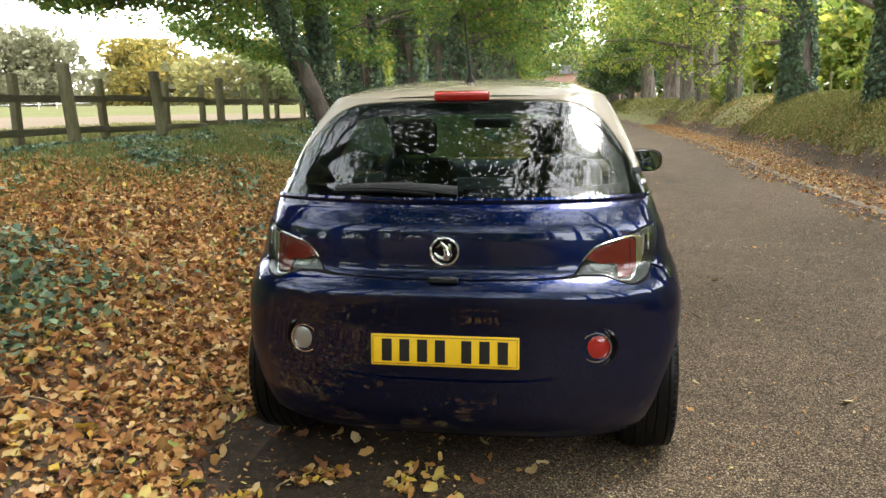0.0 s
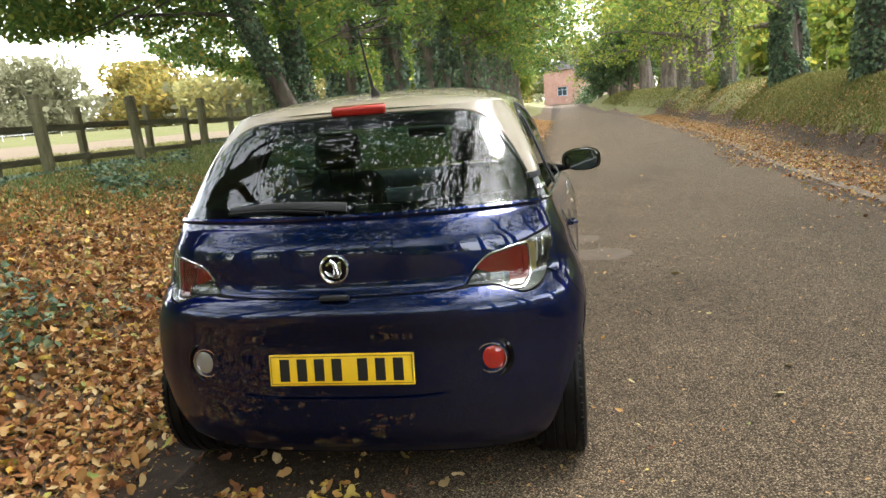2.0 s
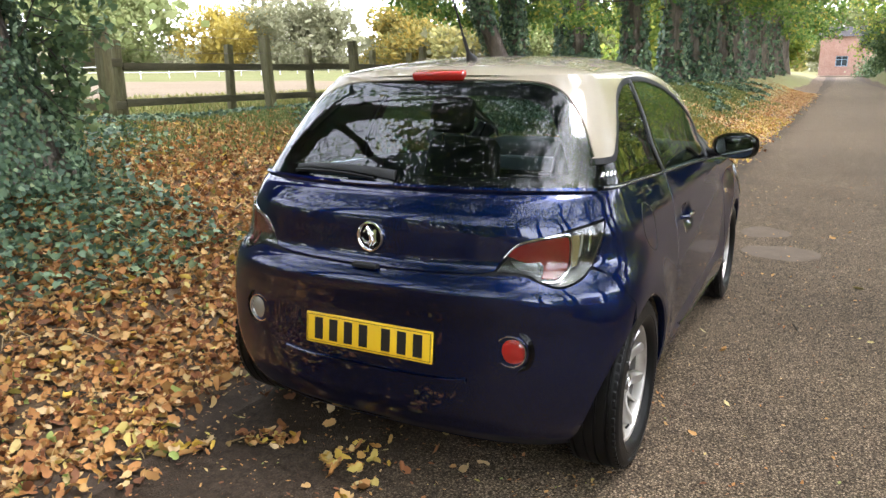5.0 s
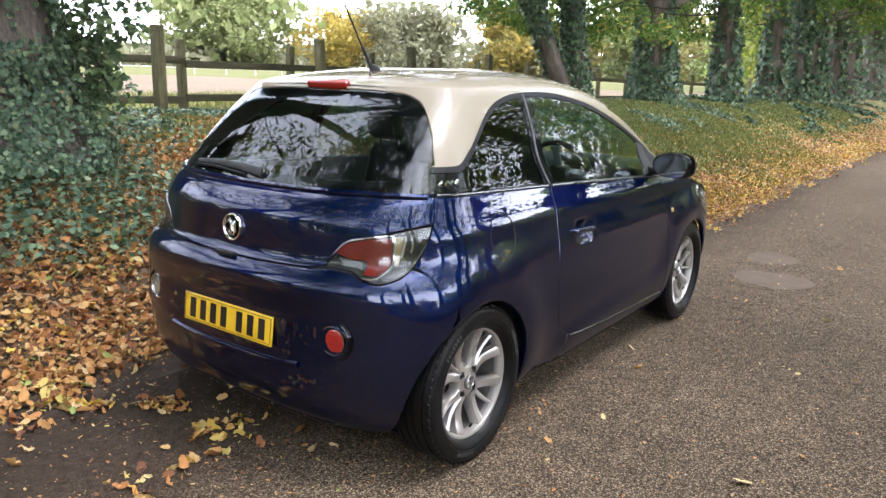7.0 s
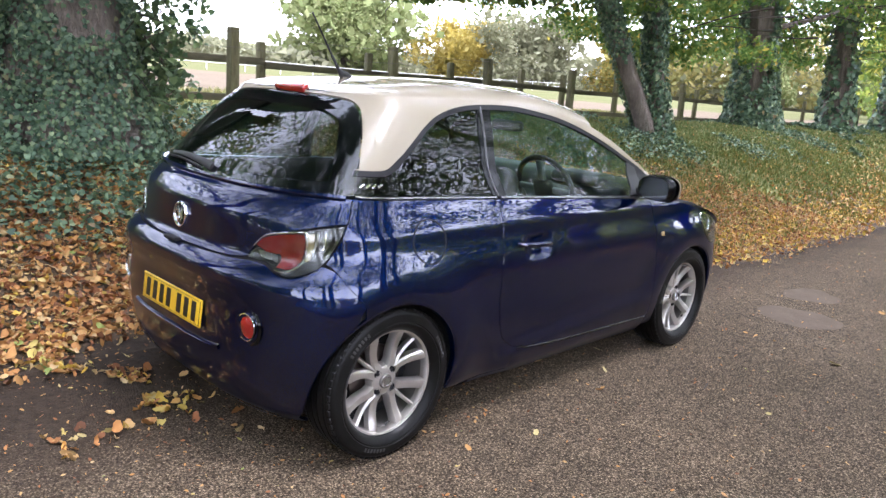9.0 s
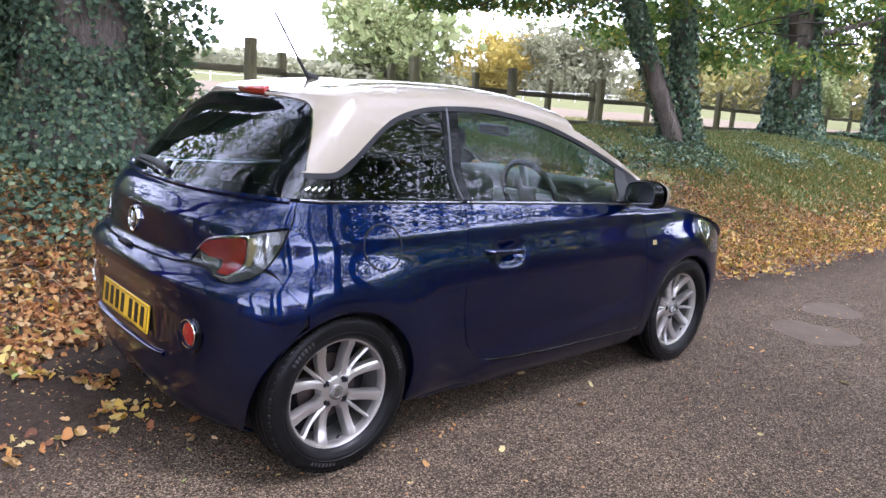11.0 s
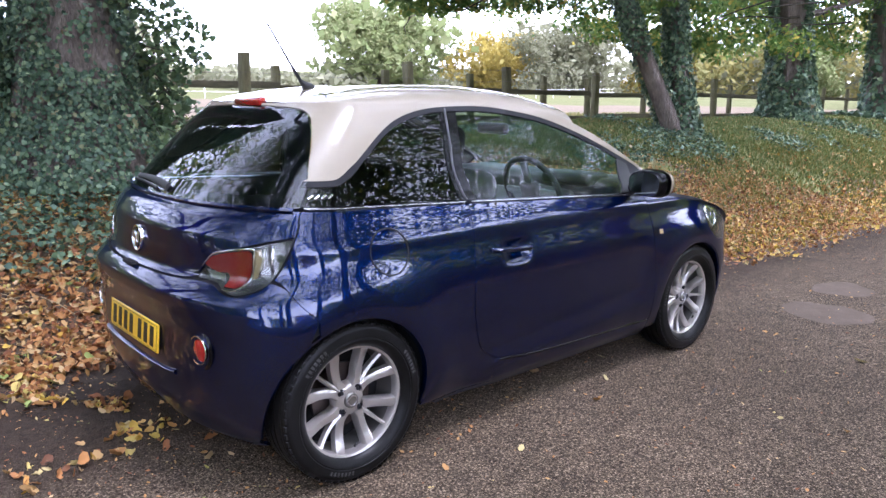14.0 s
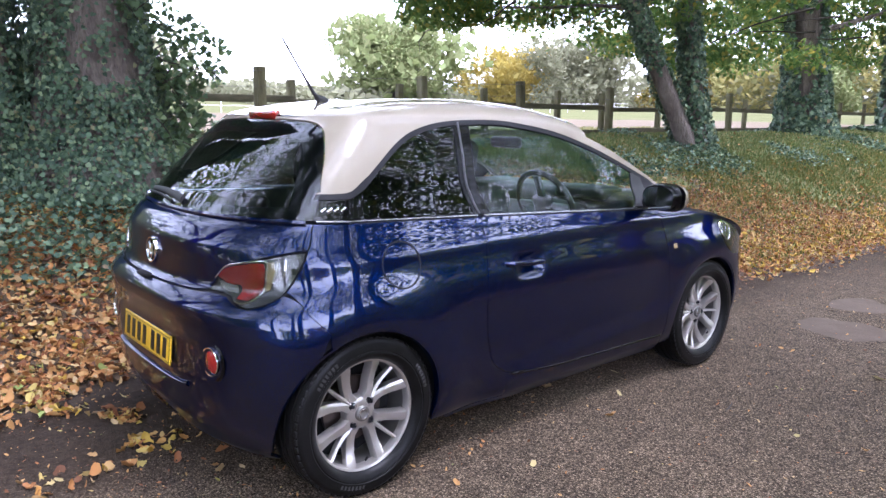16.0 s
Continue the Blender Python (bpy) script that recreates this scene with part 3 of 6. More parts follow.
bumper = outline([(-.302, .772), (-.24, .769), (0, .764), (.24, .769), (.302, .772)], [(.302, .774), (.40, .770), (.455, .752), (.52, .740), (.60, .756), (.640, .783)], [(.641, .785), (.722, .764), (.791, .719), (.870, .654)], [p for p in arch_line(0, .19, .19, 30)[::-1] if p[0] < .870],
                 [(.60, .17), (.3, .16), (0, .16), (-.3, .16), (-.60, .17)], [(-p[0], p[1]) for p in arch_line(0, .19, .19, 30) if p[0] < .870], [(-.870, .654), (-.791, .719), (-.722, .764), (-.641, .785)], [(-.640, .783), (-.60, .756), (-.52, .740), (-.455, .752), (-.40, .770), (-.302, .774)])
rear_bumper = panel("rear_bumper", bumper, BLUE, car, "dark blue rear bumper with a rounded ledge", 0.02)

for flip in (False, True):
    quarter = outline([(a, z - .012) for a, z in BELT[:3]], [(1.584, .986)] + [(a - .006, z) for a, z in DOOR_BACK[1:]], [(1.694, .309), (1.70, ROCKER + .03)], [(1.70, ROCKER + .03), (1.36, ROCKER + .03)],
                      [p for p in arch_line(0, .20, .20, 30)[::-1] if p[0] > .873], [(.8715, .6565), (.7915, .7215), (.7235, .7665), (.656, .794)], [(.668, .803), (.721, .86), (.772, .930)], [(.772, .930), (.786, .96), (.783, 1.018)])
    panel("rear_quarter", quarter, BLUE, car, "dark blue rear wing", 0.03, flip=flip)
    door_shape = outline([(1.592, .986), (2.2, .958), (2.7, .931), (2.822, .922)], DOOR_FRONT, DOOR_FLOOR[::-1], DOOR_BACK[::-1])
    door = panel("door", door_shape, BLUE, car, "dark blue door", 0.022, flip=flip)
    fender = outline([(2.832, .922), (3.0, .912), (3.2, .885), (3.45, .82), (3.66, .73)], [(3.66, .73), (3.78, .60), (3.80, .45), (3.78, .24)], [(3.78, .24), (3.68, .22)], arch_line(1, .22, .22, 26, True), [(2.93, .21), (2.866, .21)], [(2.866, .262), (2.872, .40), (2.876, .55), (2.870, .73), (2.856, .82), (2.832, .922)])
    panel("front_wing", fender, BLUE, car, "dark blue front wing", 0.03, flip=flip)
    glass = outline([(3.37, .795), (3.385, .825), (3.43, .832)], [(3.43, .832), (3.52, .800), (3.62, .750)], [(3.62, .750), (3.66, .68), (3.60, .625)], [(3.60, .625), (3.50, .635), (3.41, .700), (3.37, .795)])
    headlamp = panel("headlamp", glass, SMOKE, car, "swept-back headlamp with a clear lens", 0.03, 0.001, 0.004, flip=flip)
    strip("rim_line", [(3.385, .79), (3.40, .815), (3.45, .812), (3.50, .785), (3.49, .735), (3.44, .715), (3.39, .775)], 0.012, CHROME, headlamp, "bright inner rim of the headlamp", 0.003, 0.003, flip=flip)
    lens = panel("lens_cover", glass, CLEAR, headlamp, "clear outer lens", 0.03, 0.009, 0.008, flip=flip)
    lens.visible_shadow = False
    sill = outline([(1.36, .195), (1.70, .195)], [(1.70, .309), (2.0, .281), (2.42, .269), (2.86, .262)], [(2.86, .21), (2.86, ROCKER)], [(2.86, ROCKER), (1.40, ROCKER)])
    panel("sill", sill, BLUE, car, "dark blue sill below the door", 0.04, 0.0, flip=flip)
    strip("sill_edge", [(1.72, .302), (2.0, .280), (2.42, .268), (2.84, .262)], 0.012, BLACK_GLOSS, car, "black gloss strip under the door", 0.0, 0.004, flip=flip)
    # folded lip round each wheel opening, and the black liner behind it
    for k in (0, 1):
        line = arch_line(k, .215, .215, 30)
        bm = bmesh.new()
        rings = []
        for a, z in line:
            a = -a if flip else a
            p, nn = skin(a, z), skin_normal(a, z)
            c = Vector((p.x, AXLES[k], HUB_Z))
            rad = (p - c).normalized()
            inward = Vector((-1 if p.x > 0 else 1, 0, 0))
            rings.append([bm.verts.new(v) for v in (p - nn * 0.001, p - rad * 0.010 + inward * 0.004, p - rad * 0.012 + inward * 0.03)])
        for a, b in zip(rings, rings[1:]):
            for i in range(2):
                bm.faces.new((a[i], a[i + 1], b[i + 1], b[i]))
        part("arch_lip", bm, BLUE, car)
        bm = bmesh.new()
        rings = []
        s = -1 if flip else 1
        for i in range(25):
            t = math.radians(-18 + 216 * i / 24)
            y, z = AXLES[k] + .34 * math.cos(t), HUB_Z + .34 * math.sin(t)
            rings.append([bm.verts.new((s * x, y, z)) for x in (min(.80, skin(flank(y, max(z, .22)), max(z, .22)).x - .02), .56, .50)])
            rings[-1][2].co.y, rings[-1][2].co.z = AXLES[k] + .05 * math.cos(t), HUB_Z + .05 * math.sin(t)
        for a, b in zip(rings, rings[1:]):
            for i in range(2):
                bm.faces.new((a[i], a[i + 1], b[i + 1], b[i]))
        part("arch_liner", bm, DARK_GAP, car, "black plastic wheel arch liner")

# bonnet, roof and windscreen: crowned sheets between the flanks
BONNET_Z = curve([(1.95, .925), (2.2, .895), (2.5, .85), (2.75, .77), (2.95, .66), (3.08, .50), (3.13, .3)])


def crowned(name, rows, mat, label, crown):
    """rows: (y, edge height, edge half-width, middle height)."""
    bm, grid = bmesh.new(), []
    for y, ze, w, zm in rows:
        grid.append([bm.verts.new((w * t, y, ze + (zm - ze) * (1 - abs(t) ** crown[0]) ** crown[1])) for t in [math.sin(math.pi / 2 * (i / 14 - 1)) for i in range(29)]])
    for a, b in zip(grid, grid[1:]):
        for i in range(28):
            bm.faces.new((a[i], a[i + 1], b[i + 1], b[i]))
    return part(name, bm, mat, car, label)


rows = []
for i in range(24):
    y = 1.98 + (3.13 - 1.98) * i / 23
    z = BONNET_Z(y)
    rows.append((y, z - .012, half_width(y, max(z - .012, .2)), z + .045 * (1 - i / 23) + .01))
crowned("bonnet", rows, BLUE, "dark blue bonnet", (2.4, 1.0))

ROOF_EDGE = curve([(-.1, 1.386), (.9, 1.386), (1.1, 1.372), (1.3, 1.335), (1.45, 1.295)])
ROOF_MID = curve([(.04, 1.392), (.12, 1.420), (.30, 1.449), (.55, 1.470), (.85, 1.476), (1.15, 1.462), (1.45, 1.415)])
rows = []
for i in range(46):
    y = .040 + (1.45 - .040) * (i / 45) ** 1.5
    ze = ROOF_EDGE(y)
    yc, yr, p = TURN_Y(ze), REAR(ze), POWER(ze)
    w = half_width(y, ze)
    if y < yc:
        w *= max(0.0, 1 - ((yc - y) / (yc - yr)) ** p) ** (1 / p) if y > yr else 0.0
    rows.append((y, ze, max(w, .30), ROOF_MID(y)))
roof = crowned("roof", rows, CREAM, "cream painted roof", (3.2, .62))

rows = []
for i in range(14):
    k = i / 13
    y, z = 1.45 + (2.12 - 1.45) * k, 1.295 + (.985 - 1.295) * k
    rows.append((y, z, half_width(y, z) - .004, 1.415 + (1.01 - 1.415) * k + .02 * math.sin(k * math.pi)))
    rows[-1] = (y + 0.0, z, rows[-1][2], rows[-1][3])
windscreen = crowned("windscreen", rows, GLASS_SIDE, "clear curved windscreen", (2.6, .9))
windscreen.visible_shadow = False

# rear window, its black border, and the cream pillars
GLASS_SIDE_EDGE = [(.774, 1.030), (.755, 1.123), (.665, 1.237), (.545, 1.316), (.40, 1.354), (.25, 1.366), (0, 1.373)]
rear_shape = outline([(-.774, 1.030), (-.4, 1.030), (0, 1.028), (.4, 1.030), (.774, 1.030)], GLASS_SIDE_EDGE, [(-a, z) for a, z in GLASS_SIDE_EDGE[::-1]])
rear_window = panel("rear_window", rear_shape, GLASS_REAR, car, "dark tinted rear window", 0.04, 0.0, 0.004)
rear_window.visible_shadow = False
inner_edge = [(.60, 1.075), (.575, 1.13), (.50, 1.22), (.42, 1.28), (.30, 1.31), (.15, 1.322), (0, 1.325)]
for flip in (False, True):
    border = outline([(.02, 1.029), (.4, 1.031), (.770, 1.032)], [(a - .004, z - .002) for a, z in GLASS_SIDE_EDGE], inner_edge[::-1], [(.60, 1.075), (.3, 1.066), (.02, 1.064)], [(.02, 1.064), (.02, 1.029)])
    panel("window_border", border, BLACK_GLOSS, rear_window, "black printed edge of the rear window", 0.03, -0.006, 0, flip=flip)

DLO = [(.735, 1.118), (.867, 1.117), (.945, 1.122), (.985, 1.150), (1.018, 1.205), (1.061, 1.275), (1.117, 1.328), (1.217, 1.362), (1.349, 1.377), (1.563, 1.379), (1.743, 1.363), (1.985, 1.327), (2.267, 1.260), (2.604, 1.164), (2.856, 1.085), (2.98, 1.03)]
TRIM_IN = [(.80, 1.098), (.90, 1.097), (.968, 1.102), (1.012, 1.135), (1.047, 1.198), (1.085, 1.262), (1.135, 1.307), (1.226, 1.341), (1.345, 1.357), (1.563, 1.359), (1.743, 1.344), (1.985, 1.309), (2.267, 1.243), (2.604, 1.148), (2.80, 1.085)]
for flip in (False, True):
    top = [(flank(y, z), z) for y, z in ((2.13, .990), (1.95, 1.085), (1.75, 1.175), (1.55, 1.262), (1.42, 1.308), (1.3, 1.337), (1.1, 1.374), (.9, 1.388), (.6, 1.388), (.3, 1.388))] + [(.9, 1.388), (.75, 1.388), (.6, 1.388), (.42, 1.388)]
    cream = outline([(a, z) for a, z in DLO] + [(3.05, 1.0)], [(3.05, 1.0)] + top, [(.42, 1.388), (.15, 1.386), (0.0, 1.385)], [(0.0, 1.378), (.25, 1.371), (.402, 1.359), (.549, 1.321), (.672, 1.240), (.763, 1.124)])
    panel("side_frame", cream, CREAM, car, "cream painted window frame and rear pillar", 0.03, 0.001, flip=flip)
    trim = outline(DLO, [(2.98, 1.03), (2.95, .98), (2.86, .945)], [(2.86, .945), (2.80, 1.085)], TRIM_IN[::-1], [(.80, 1.098), (.735, 1.098)], [(.735, 1.098), (.735, 1.118)])
    panel("window_trim", trim, GREY_TRIM, car, "dark grey trim round the side windows", 0.03, 0.0, flip=flip)
    rear_glass = outline([(.766, 1.034), (1.07, 1.024), (1.555, 1.004)], [(1.555, 1.004), (1.34, 1.352)], [(1.34, 1.354)] + TRIM_IN[:8][::-1] + [(.735, 1.096)], [(.735, 1.096), (.766, 1.034)])
    q = panel("quarter_window", rear_glass, GLASS_DARK, car, "black privacy glass of the rear side window", 0.04, -0.003, 0.004, flip=flip)
    q.visible_shadow = False
    dark = outline([(.766, 1.034), (1.02, 1.026)], [(1.02, 1.026), (1.01, 1.10), (1.012, 1.135)], [(1.012, 1.135), (.968, 1.102), (.90, 1.097), (.735, 1.096)], [(.735, 1.096), (.766, 1.034)])
    panel("window_end", dark, BLACK_GLOSS, q, "black masked end of the glass", 0.04, -0.007, 0, flip=flip)
    mast = outline([(1.555, 1.004), (1.34, 1.354)], [(1.34, 1.354), (1.425, 1.357)], [(1.425, 1.357), (1.640, 1.0)], [(1.640, 1.0), (1.555, 1.004)])
    panel("middle_pillar", mast, BLACK_GLOSS, car, "gloss black door pillar", 0.04, 0.0, flip=flip)
    strip("pillar_strip", [(1.583, 1.002), (1.47, 1.19), (1.357, 1.368)], 0.010, PILLAR_GREY, car, "grey rubber strip on the door pillar", 0.001, 0.004, flip=flip)
    door_glass = outline([(1.640, 1.0), (2.2, .974), (2.66, .953)], [(2.66, .953), (2.70, 1.0), (2.70, 1.115)], TRIM_IN[9:14][::-1] + [(1.425, 1.357)], [(1.425, 1.357), (1.640, 1.0)])
    g = panel("door_window", door_glass, GLASS_SIDE, car, "clear door window", 0.04, -0.003, 0.004, flip=flip)
    g.visible_shadow = False
    corner = outline([(2.66, .953), (2.86, .945)], [(2.86, .945), (2.80, 1.085)], [(2.80, 1.085), (2.70, 1.115)], [(2.70, 1.115), (2.70, 1.0), (2.66, .953)])
    panel("mirror_corner", corner, BLACK_PLASTIC, car, "black plastic corner that holds the mirror", 0.04, 0.002, flip=flip)
    strip("belt_strip", [(.79, 1.026), (1.07, 1.016), (1.57, .995)], 0.009, STRIP_METAL, car, "chrome strip under the rear side window", 0.002, 0.004, flip=flip)
    strip("belt_strip", [(1.60, .994), (2.2, .966), (2.7, .939), (2.82, .932)], 0.009, STRIP_METAL, car, "chrome strip under the door window", 0.002, 0.004, flip=flip)
    # logo strokes on the masked end of the glass become plain bars
    for i in range(4):
        strip("script_bar", [(.80 + .037 * i, 1.058), (.822 + .037 * i, 1.070)], 0.010, CHROME, q, "small silver bar of the side emblem", 0.0, 0.002, flip=flip)

# lamps in the tail
for flip in (False, True):
    lamp_shape = outline(LIGHT_TOP, LIGHT_LOW)
    lamp = panel("tail_lamp", inset(lamp_shape, .003), SMOKE, car, "red and clear tail lamp with a dark border", 0.025, -0.004, 0.014, flip=flip)
    bright = outline([(.70, .906), (.60, .896), (.578, .87), (.572, .835)], [(.572, .835), (.625, .842), (.668, .862), (.70, .888), (.725, .912)], [(.725, .912), (.70, .906)])
    panel("reflector", bright, SILVER, lamp, "silver outer reflector", 0.025, -0.001, 0.002, flip=flip)
    red = outline([(.345, .833), (.385, .862), (.45, .878), (.52, .888), (.560, .890)], [(.560, .890), (.568, .872), (.555, .81), (.528, .778), (.50, .765)], [(.50, .765), (.455, .768)], [(.455, .768), (.462, .80), (.452, .812)], [(.452, .812), (.40, .812), (.345, .833)])
    panel("red_lens", red, RED_LENS, lamp, "red stop lamp lens", 0.025, 0.001, 0.004, flip=flip)
    glow = outline([(.538, .886), (.558, .886)], [(.558, .886), (.562, .868), (.549, .810), (.522, .776)], [(.522, .776), (.500, .772)], [(.500, .772), (.528, .815), (.538, .886)])
    panel("stop_band", glow, RED_LENS, lamp, "bright red outer band of the lens", 0.02, 0.0055, 0.003, flip=flip)
    strip("rim_line", [(.335, .825), (.385, .868), (.45, .885), (.52, .895), (.572, .897), (.578, .872), (.563, .805), (.53, .770), (.50, .757), (.455, .759)], 0.007, CHROME, lamp, "bright line round the red lens", 0.001, 0.002, flip=flip)
    block = outline([(.355, .815), (.44, .806)], [(.44, .806), (.447, .782)], [(.447, .782), (.375, .790)], [(.375, .790), (.355, .815)])
    panel("reversing_lens", block, SMOKED_CLEAR, lamp, "clear ribbed reversing lens", 0.025, 0.0, 0.004, flip=flip)
    turn = outline([(.578, .892), (.612, .896)], [(.612, .896), (.610, .86), (.586, .80)], [(.586, .80), (.565, .795)], [(.565, .795), (.576, .845), (.578, .892)])
    panel("indicator_lens", turn, SMOKED_AMBER, lamp, "pale amber indicator lens", 0.02, 0.001, 0.003, flip=flip)
    for k, mat in enumerate((LENS_GREY, SMOKE, CHROME, SMOKE)):
        a0 = .616 + .019 * k
        strip("facet", [(a0 + .012, .898 + .002 * k), (a0 + .004, .868), (a0 - .014 + .004 * k, .826 + .008 * k)], 0.005 if mat is SMOKE else 0.008, mat, lamp, "" if mat is SMOKE else "bright facet of the reflector", 0.0005, 0.002, flip=flip)
    strip("dark_stripe", [(.708, .895), (.685, .860), (.650, .822)], 0.010, BLACK_GLOSS, lamp, "", 0.001, 0.002, flip=flip)
    for i in range(5):
        a = .372 + .016 * i
        strip("rib", [(a, .810 - .003 * i / 2), (a + .005, .790 - .002 * i / 2)], 0.006, CLEAR, lamp, "", 0.001, 0.002, flip=flip)
    cover = panel("lens_cover", inset(lamp_shape, .004), CLEAR, lamp, "clear outer lens", 0.03, 0.007, 0.010, flip=flip)
    cover.visible_shadow = False

# number plate with plain bars, fog lamps, emblem, catch
PLATE_M = Matrix.Translation((0, -.506, .517)) @ Matrix.Rotation(radians(-6), 4, "X")
plate = part("number_plate", rounded_box(PLATE_M, (.520, .008, .111), .006, 3), PLATE, car, "yellow number plate with black bars")
bm = bmesh.new()
for w, h, x, z in ((.506, .0016, 0, .0475), (.506, .0016, 0, -.0475), (.0016, .097, -.2525, 0), (.0016, .097, .2525, 0)):
    rounded_box(PLATE_M @ Matrix.Translation((x, -.0045, z)), (w, .0015, h), 0, 1, bm)
part("border_line", bm, PLATE_INK, plate, "thin black border line")
for i, x in enumerate((-.193, -.130, -.067, -.004, .088, .151, .214)):
    part("bar", rounded_box(PLATE_M @ Matrix.Translation((x - .010, -.0048, 0)), (.036, .002, .079), .001, 1), PLATE_INK, plate)
for x, mat, label in ((.518, RED_BRIGHT, "round red rear fog lamp in a chrome ring"), (-.518, LENS_GREY, "round clear reversing lamp in a chrome ring")):
    a = math.copysign(math.asin((abs(x) / half_width(-.47, .535)) ** (POWER(.535) / 2)) * 2 / math.pi, x)
    p, nn = skin(a, .535), skin_normal(a, .535)
    nn = (nn + Vector((0, -1.2, 0))).normalized()
    m = Matrix.Translation(p - nn * 0.008) @ nn.to_track_quat("X", "Z").to_matrix().to_4x4()
    pod = part("fog_lamp", lathe([(.0, -.012), (.074, -.012), (.078, .0), (.070, .006), (.060, .002), (.052, -.006), (.048, -.010)], 40, None, m), BLACK_GLOSS, car, label)
    part("ring", lathe([(.053, -.008), (.053, .008), (.052, .012), (.049, .012), (.046, .002), (.046, -.008)], 40, None, m), CHROME, pod, "chrome ring")
    part("lens", lathe([(.047, -.004), (.046, .004), (.036, .010), (.018, .013), (.0, .014)], 40, None, m), mat, pod)
BADGE_M = Matrix.Translation(skin(0, .862) + Vector((0, -.004, 0))) @ skin_normal(0, .862).to_track_quat("X", "Z").to_matrix().to_4x4()
badge = part("emblem", lathe([(.0, .0), (.040, .0), (.042, .006), (.046, .010), (.051, .009), (.053, .004), (.053, -.006)], 48, None, BADGE_M), CHROME, car, "round chrome emblem on the tailgate")
part("emblem_field", lathe([(.0, .003), (.039, .003), (.040, .0)], 40, None, BADGE_M), BLACK_GLOSS, badge, "dark field of the emblem")
bm = tube([BADGE_M @ Vector((.006, y, z)) for y, z in ((-.026, .012), (-.010, .028), (.004, .012), (.010, -.012), (-.004, -.030))], [.004, .008, .011, .012, .006], 8)
tube([BADGE_M @ Vector((.005, y, z)) for y, z in ((.020, .026), (.016, .006), (.020, -.014), (.008, -.030))], [.006, .010, .008, .004], 8, bm)
tube([BADGE_M @ Vector((.004, y, z)) for y, z in ((-.034, -.006), (-.018, -.020), (.006, -.022))], [.003, .006, .005], 8, bm)
part("emblem_figure", bm, CHROME, badge, "raised chrome shape of the emblem")
part("tailgate_catch", rounded_box(Matrix.Translation((0, -.500, .770)), (.10, .03, .016), .006, 2), DARK_GAP, car, "black recess of the tailgate catch")
strip("plate_lip", [(-.17, .418), (-.10, .408), (0, .404), (.10, .408), (.17, .418)], .022, BLUE, rear_bumper, "raised lip under the number plate", 0.002, 0.009)
strip("spoiler_lip", [(-.74, 1.020), (-.5, 1.024), (0, 1.022), (.5, 1.024), (.74, 1.020)], .022, BLUE, tailgate, "raised lip below the rear window", 0.002, 0.010)

# high brake lamp, aerial, wiper
bm = rounded_box(pose(0, .040, 1.392, 24), (.222, .040, .034), .010, 3)
part("high_brake_lamp", bm, RED_BRIGHT, car, "long red high-level brake lamp")
aerial = part("aerial_base", tube([(0, .358, 1.450), (0, .335, 1.454), (0, .31, 1.460), (0, .295, 1.475), (0, .287, 1.485)], [.010, .020, .020, .011, .007], 12), BLACK_PLASTIC, car, "black roof aerial base")
part("rod", tube([(0, .296, 1.470), (0, .25, 1.537), (0, .246, 1.543), (0, .144, 1.700), (0, .135, 1.714)], [.008, .007, .0045, .0040, .0048], 8), BLACK_PLASTIC, aerial, "thin black aerial rod")


def window_point(x, z, lift):
    a = math.copysign(math.asin(min(1, (abs(x) / half_width(REAR(z) + .05, z)) ** (POWER(z) / 2))) * 2 / math.pi, x)
    return skin(a, z) + skin_normal(a, z) * lift


bm = bmesh.new()
pts = [window_point(.03 - .46 * i / 12, 1.050 + .016 * math.sin(i / 12 * 2.6), .011 - .003 * i / 12) for i in range(13)]
grid = []
for i, p in enumerate(pts):
    h, w = .016 - .008 * i / 12, .007 - .003 * i / 12
    grid.append([bm.verts.new(p + Vector((0, -w * math.sin(u) + .45 * h * math.cos(u), h * math.cos(u)))) for u in [2 * math.pi * j / 10 for j in range(10)]])
for a, b in zip(grid, grid[1:]):
    for j in range(10):
        bm.faces.new((a[j], a[(j + 1) % 10], b[(j + 1) % 10], b[j]))
bm.faces.new(grid[0][::-1])
bm.faces.new(grid[-1])
wiper = part("rear_wiper", bm, BLACK_PLASTIC, car, "black rear wiper arm")
part("blade", tube([window_point(-.05 - .38 * i / 10, 1.038 + .012 * math.sin(i / 10 * 2.6), .008) for i in range(11)], [.006] * 11, 6), RUBBER, wiper)

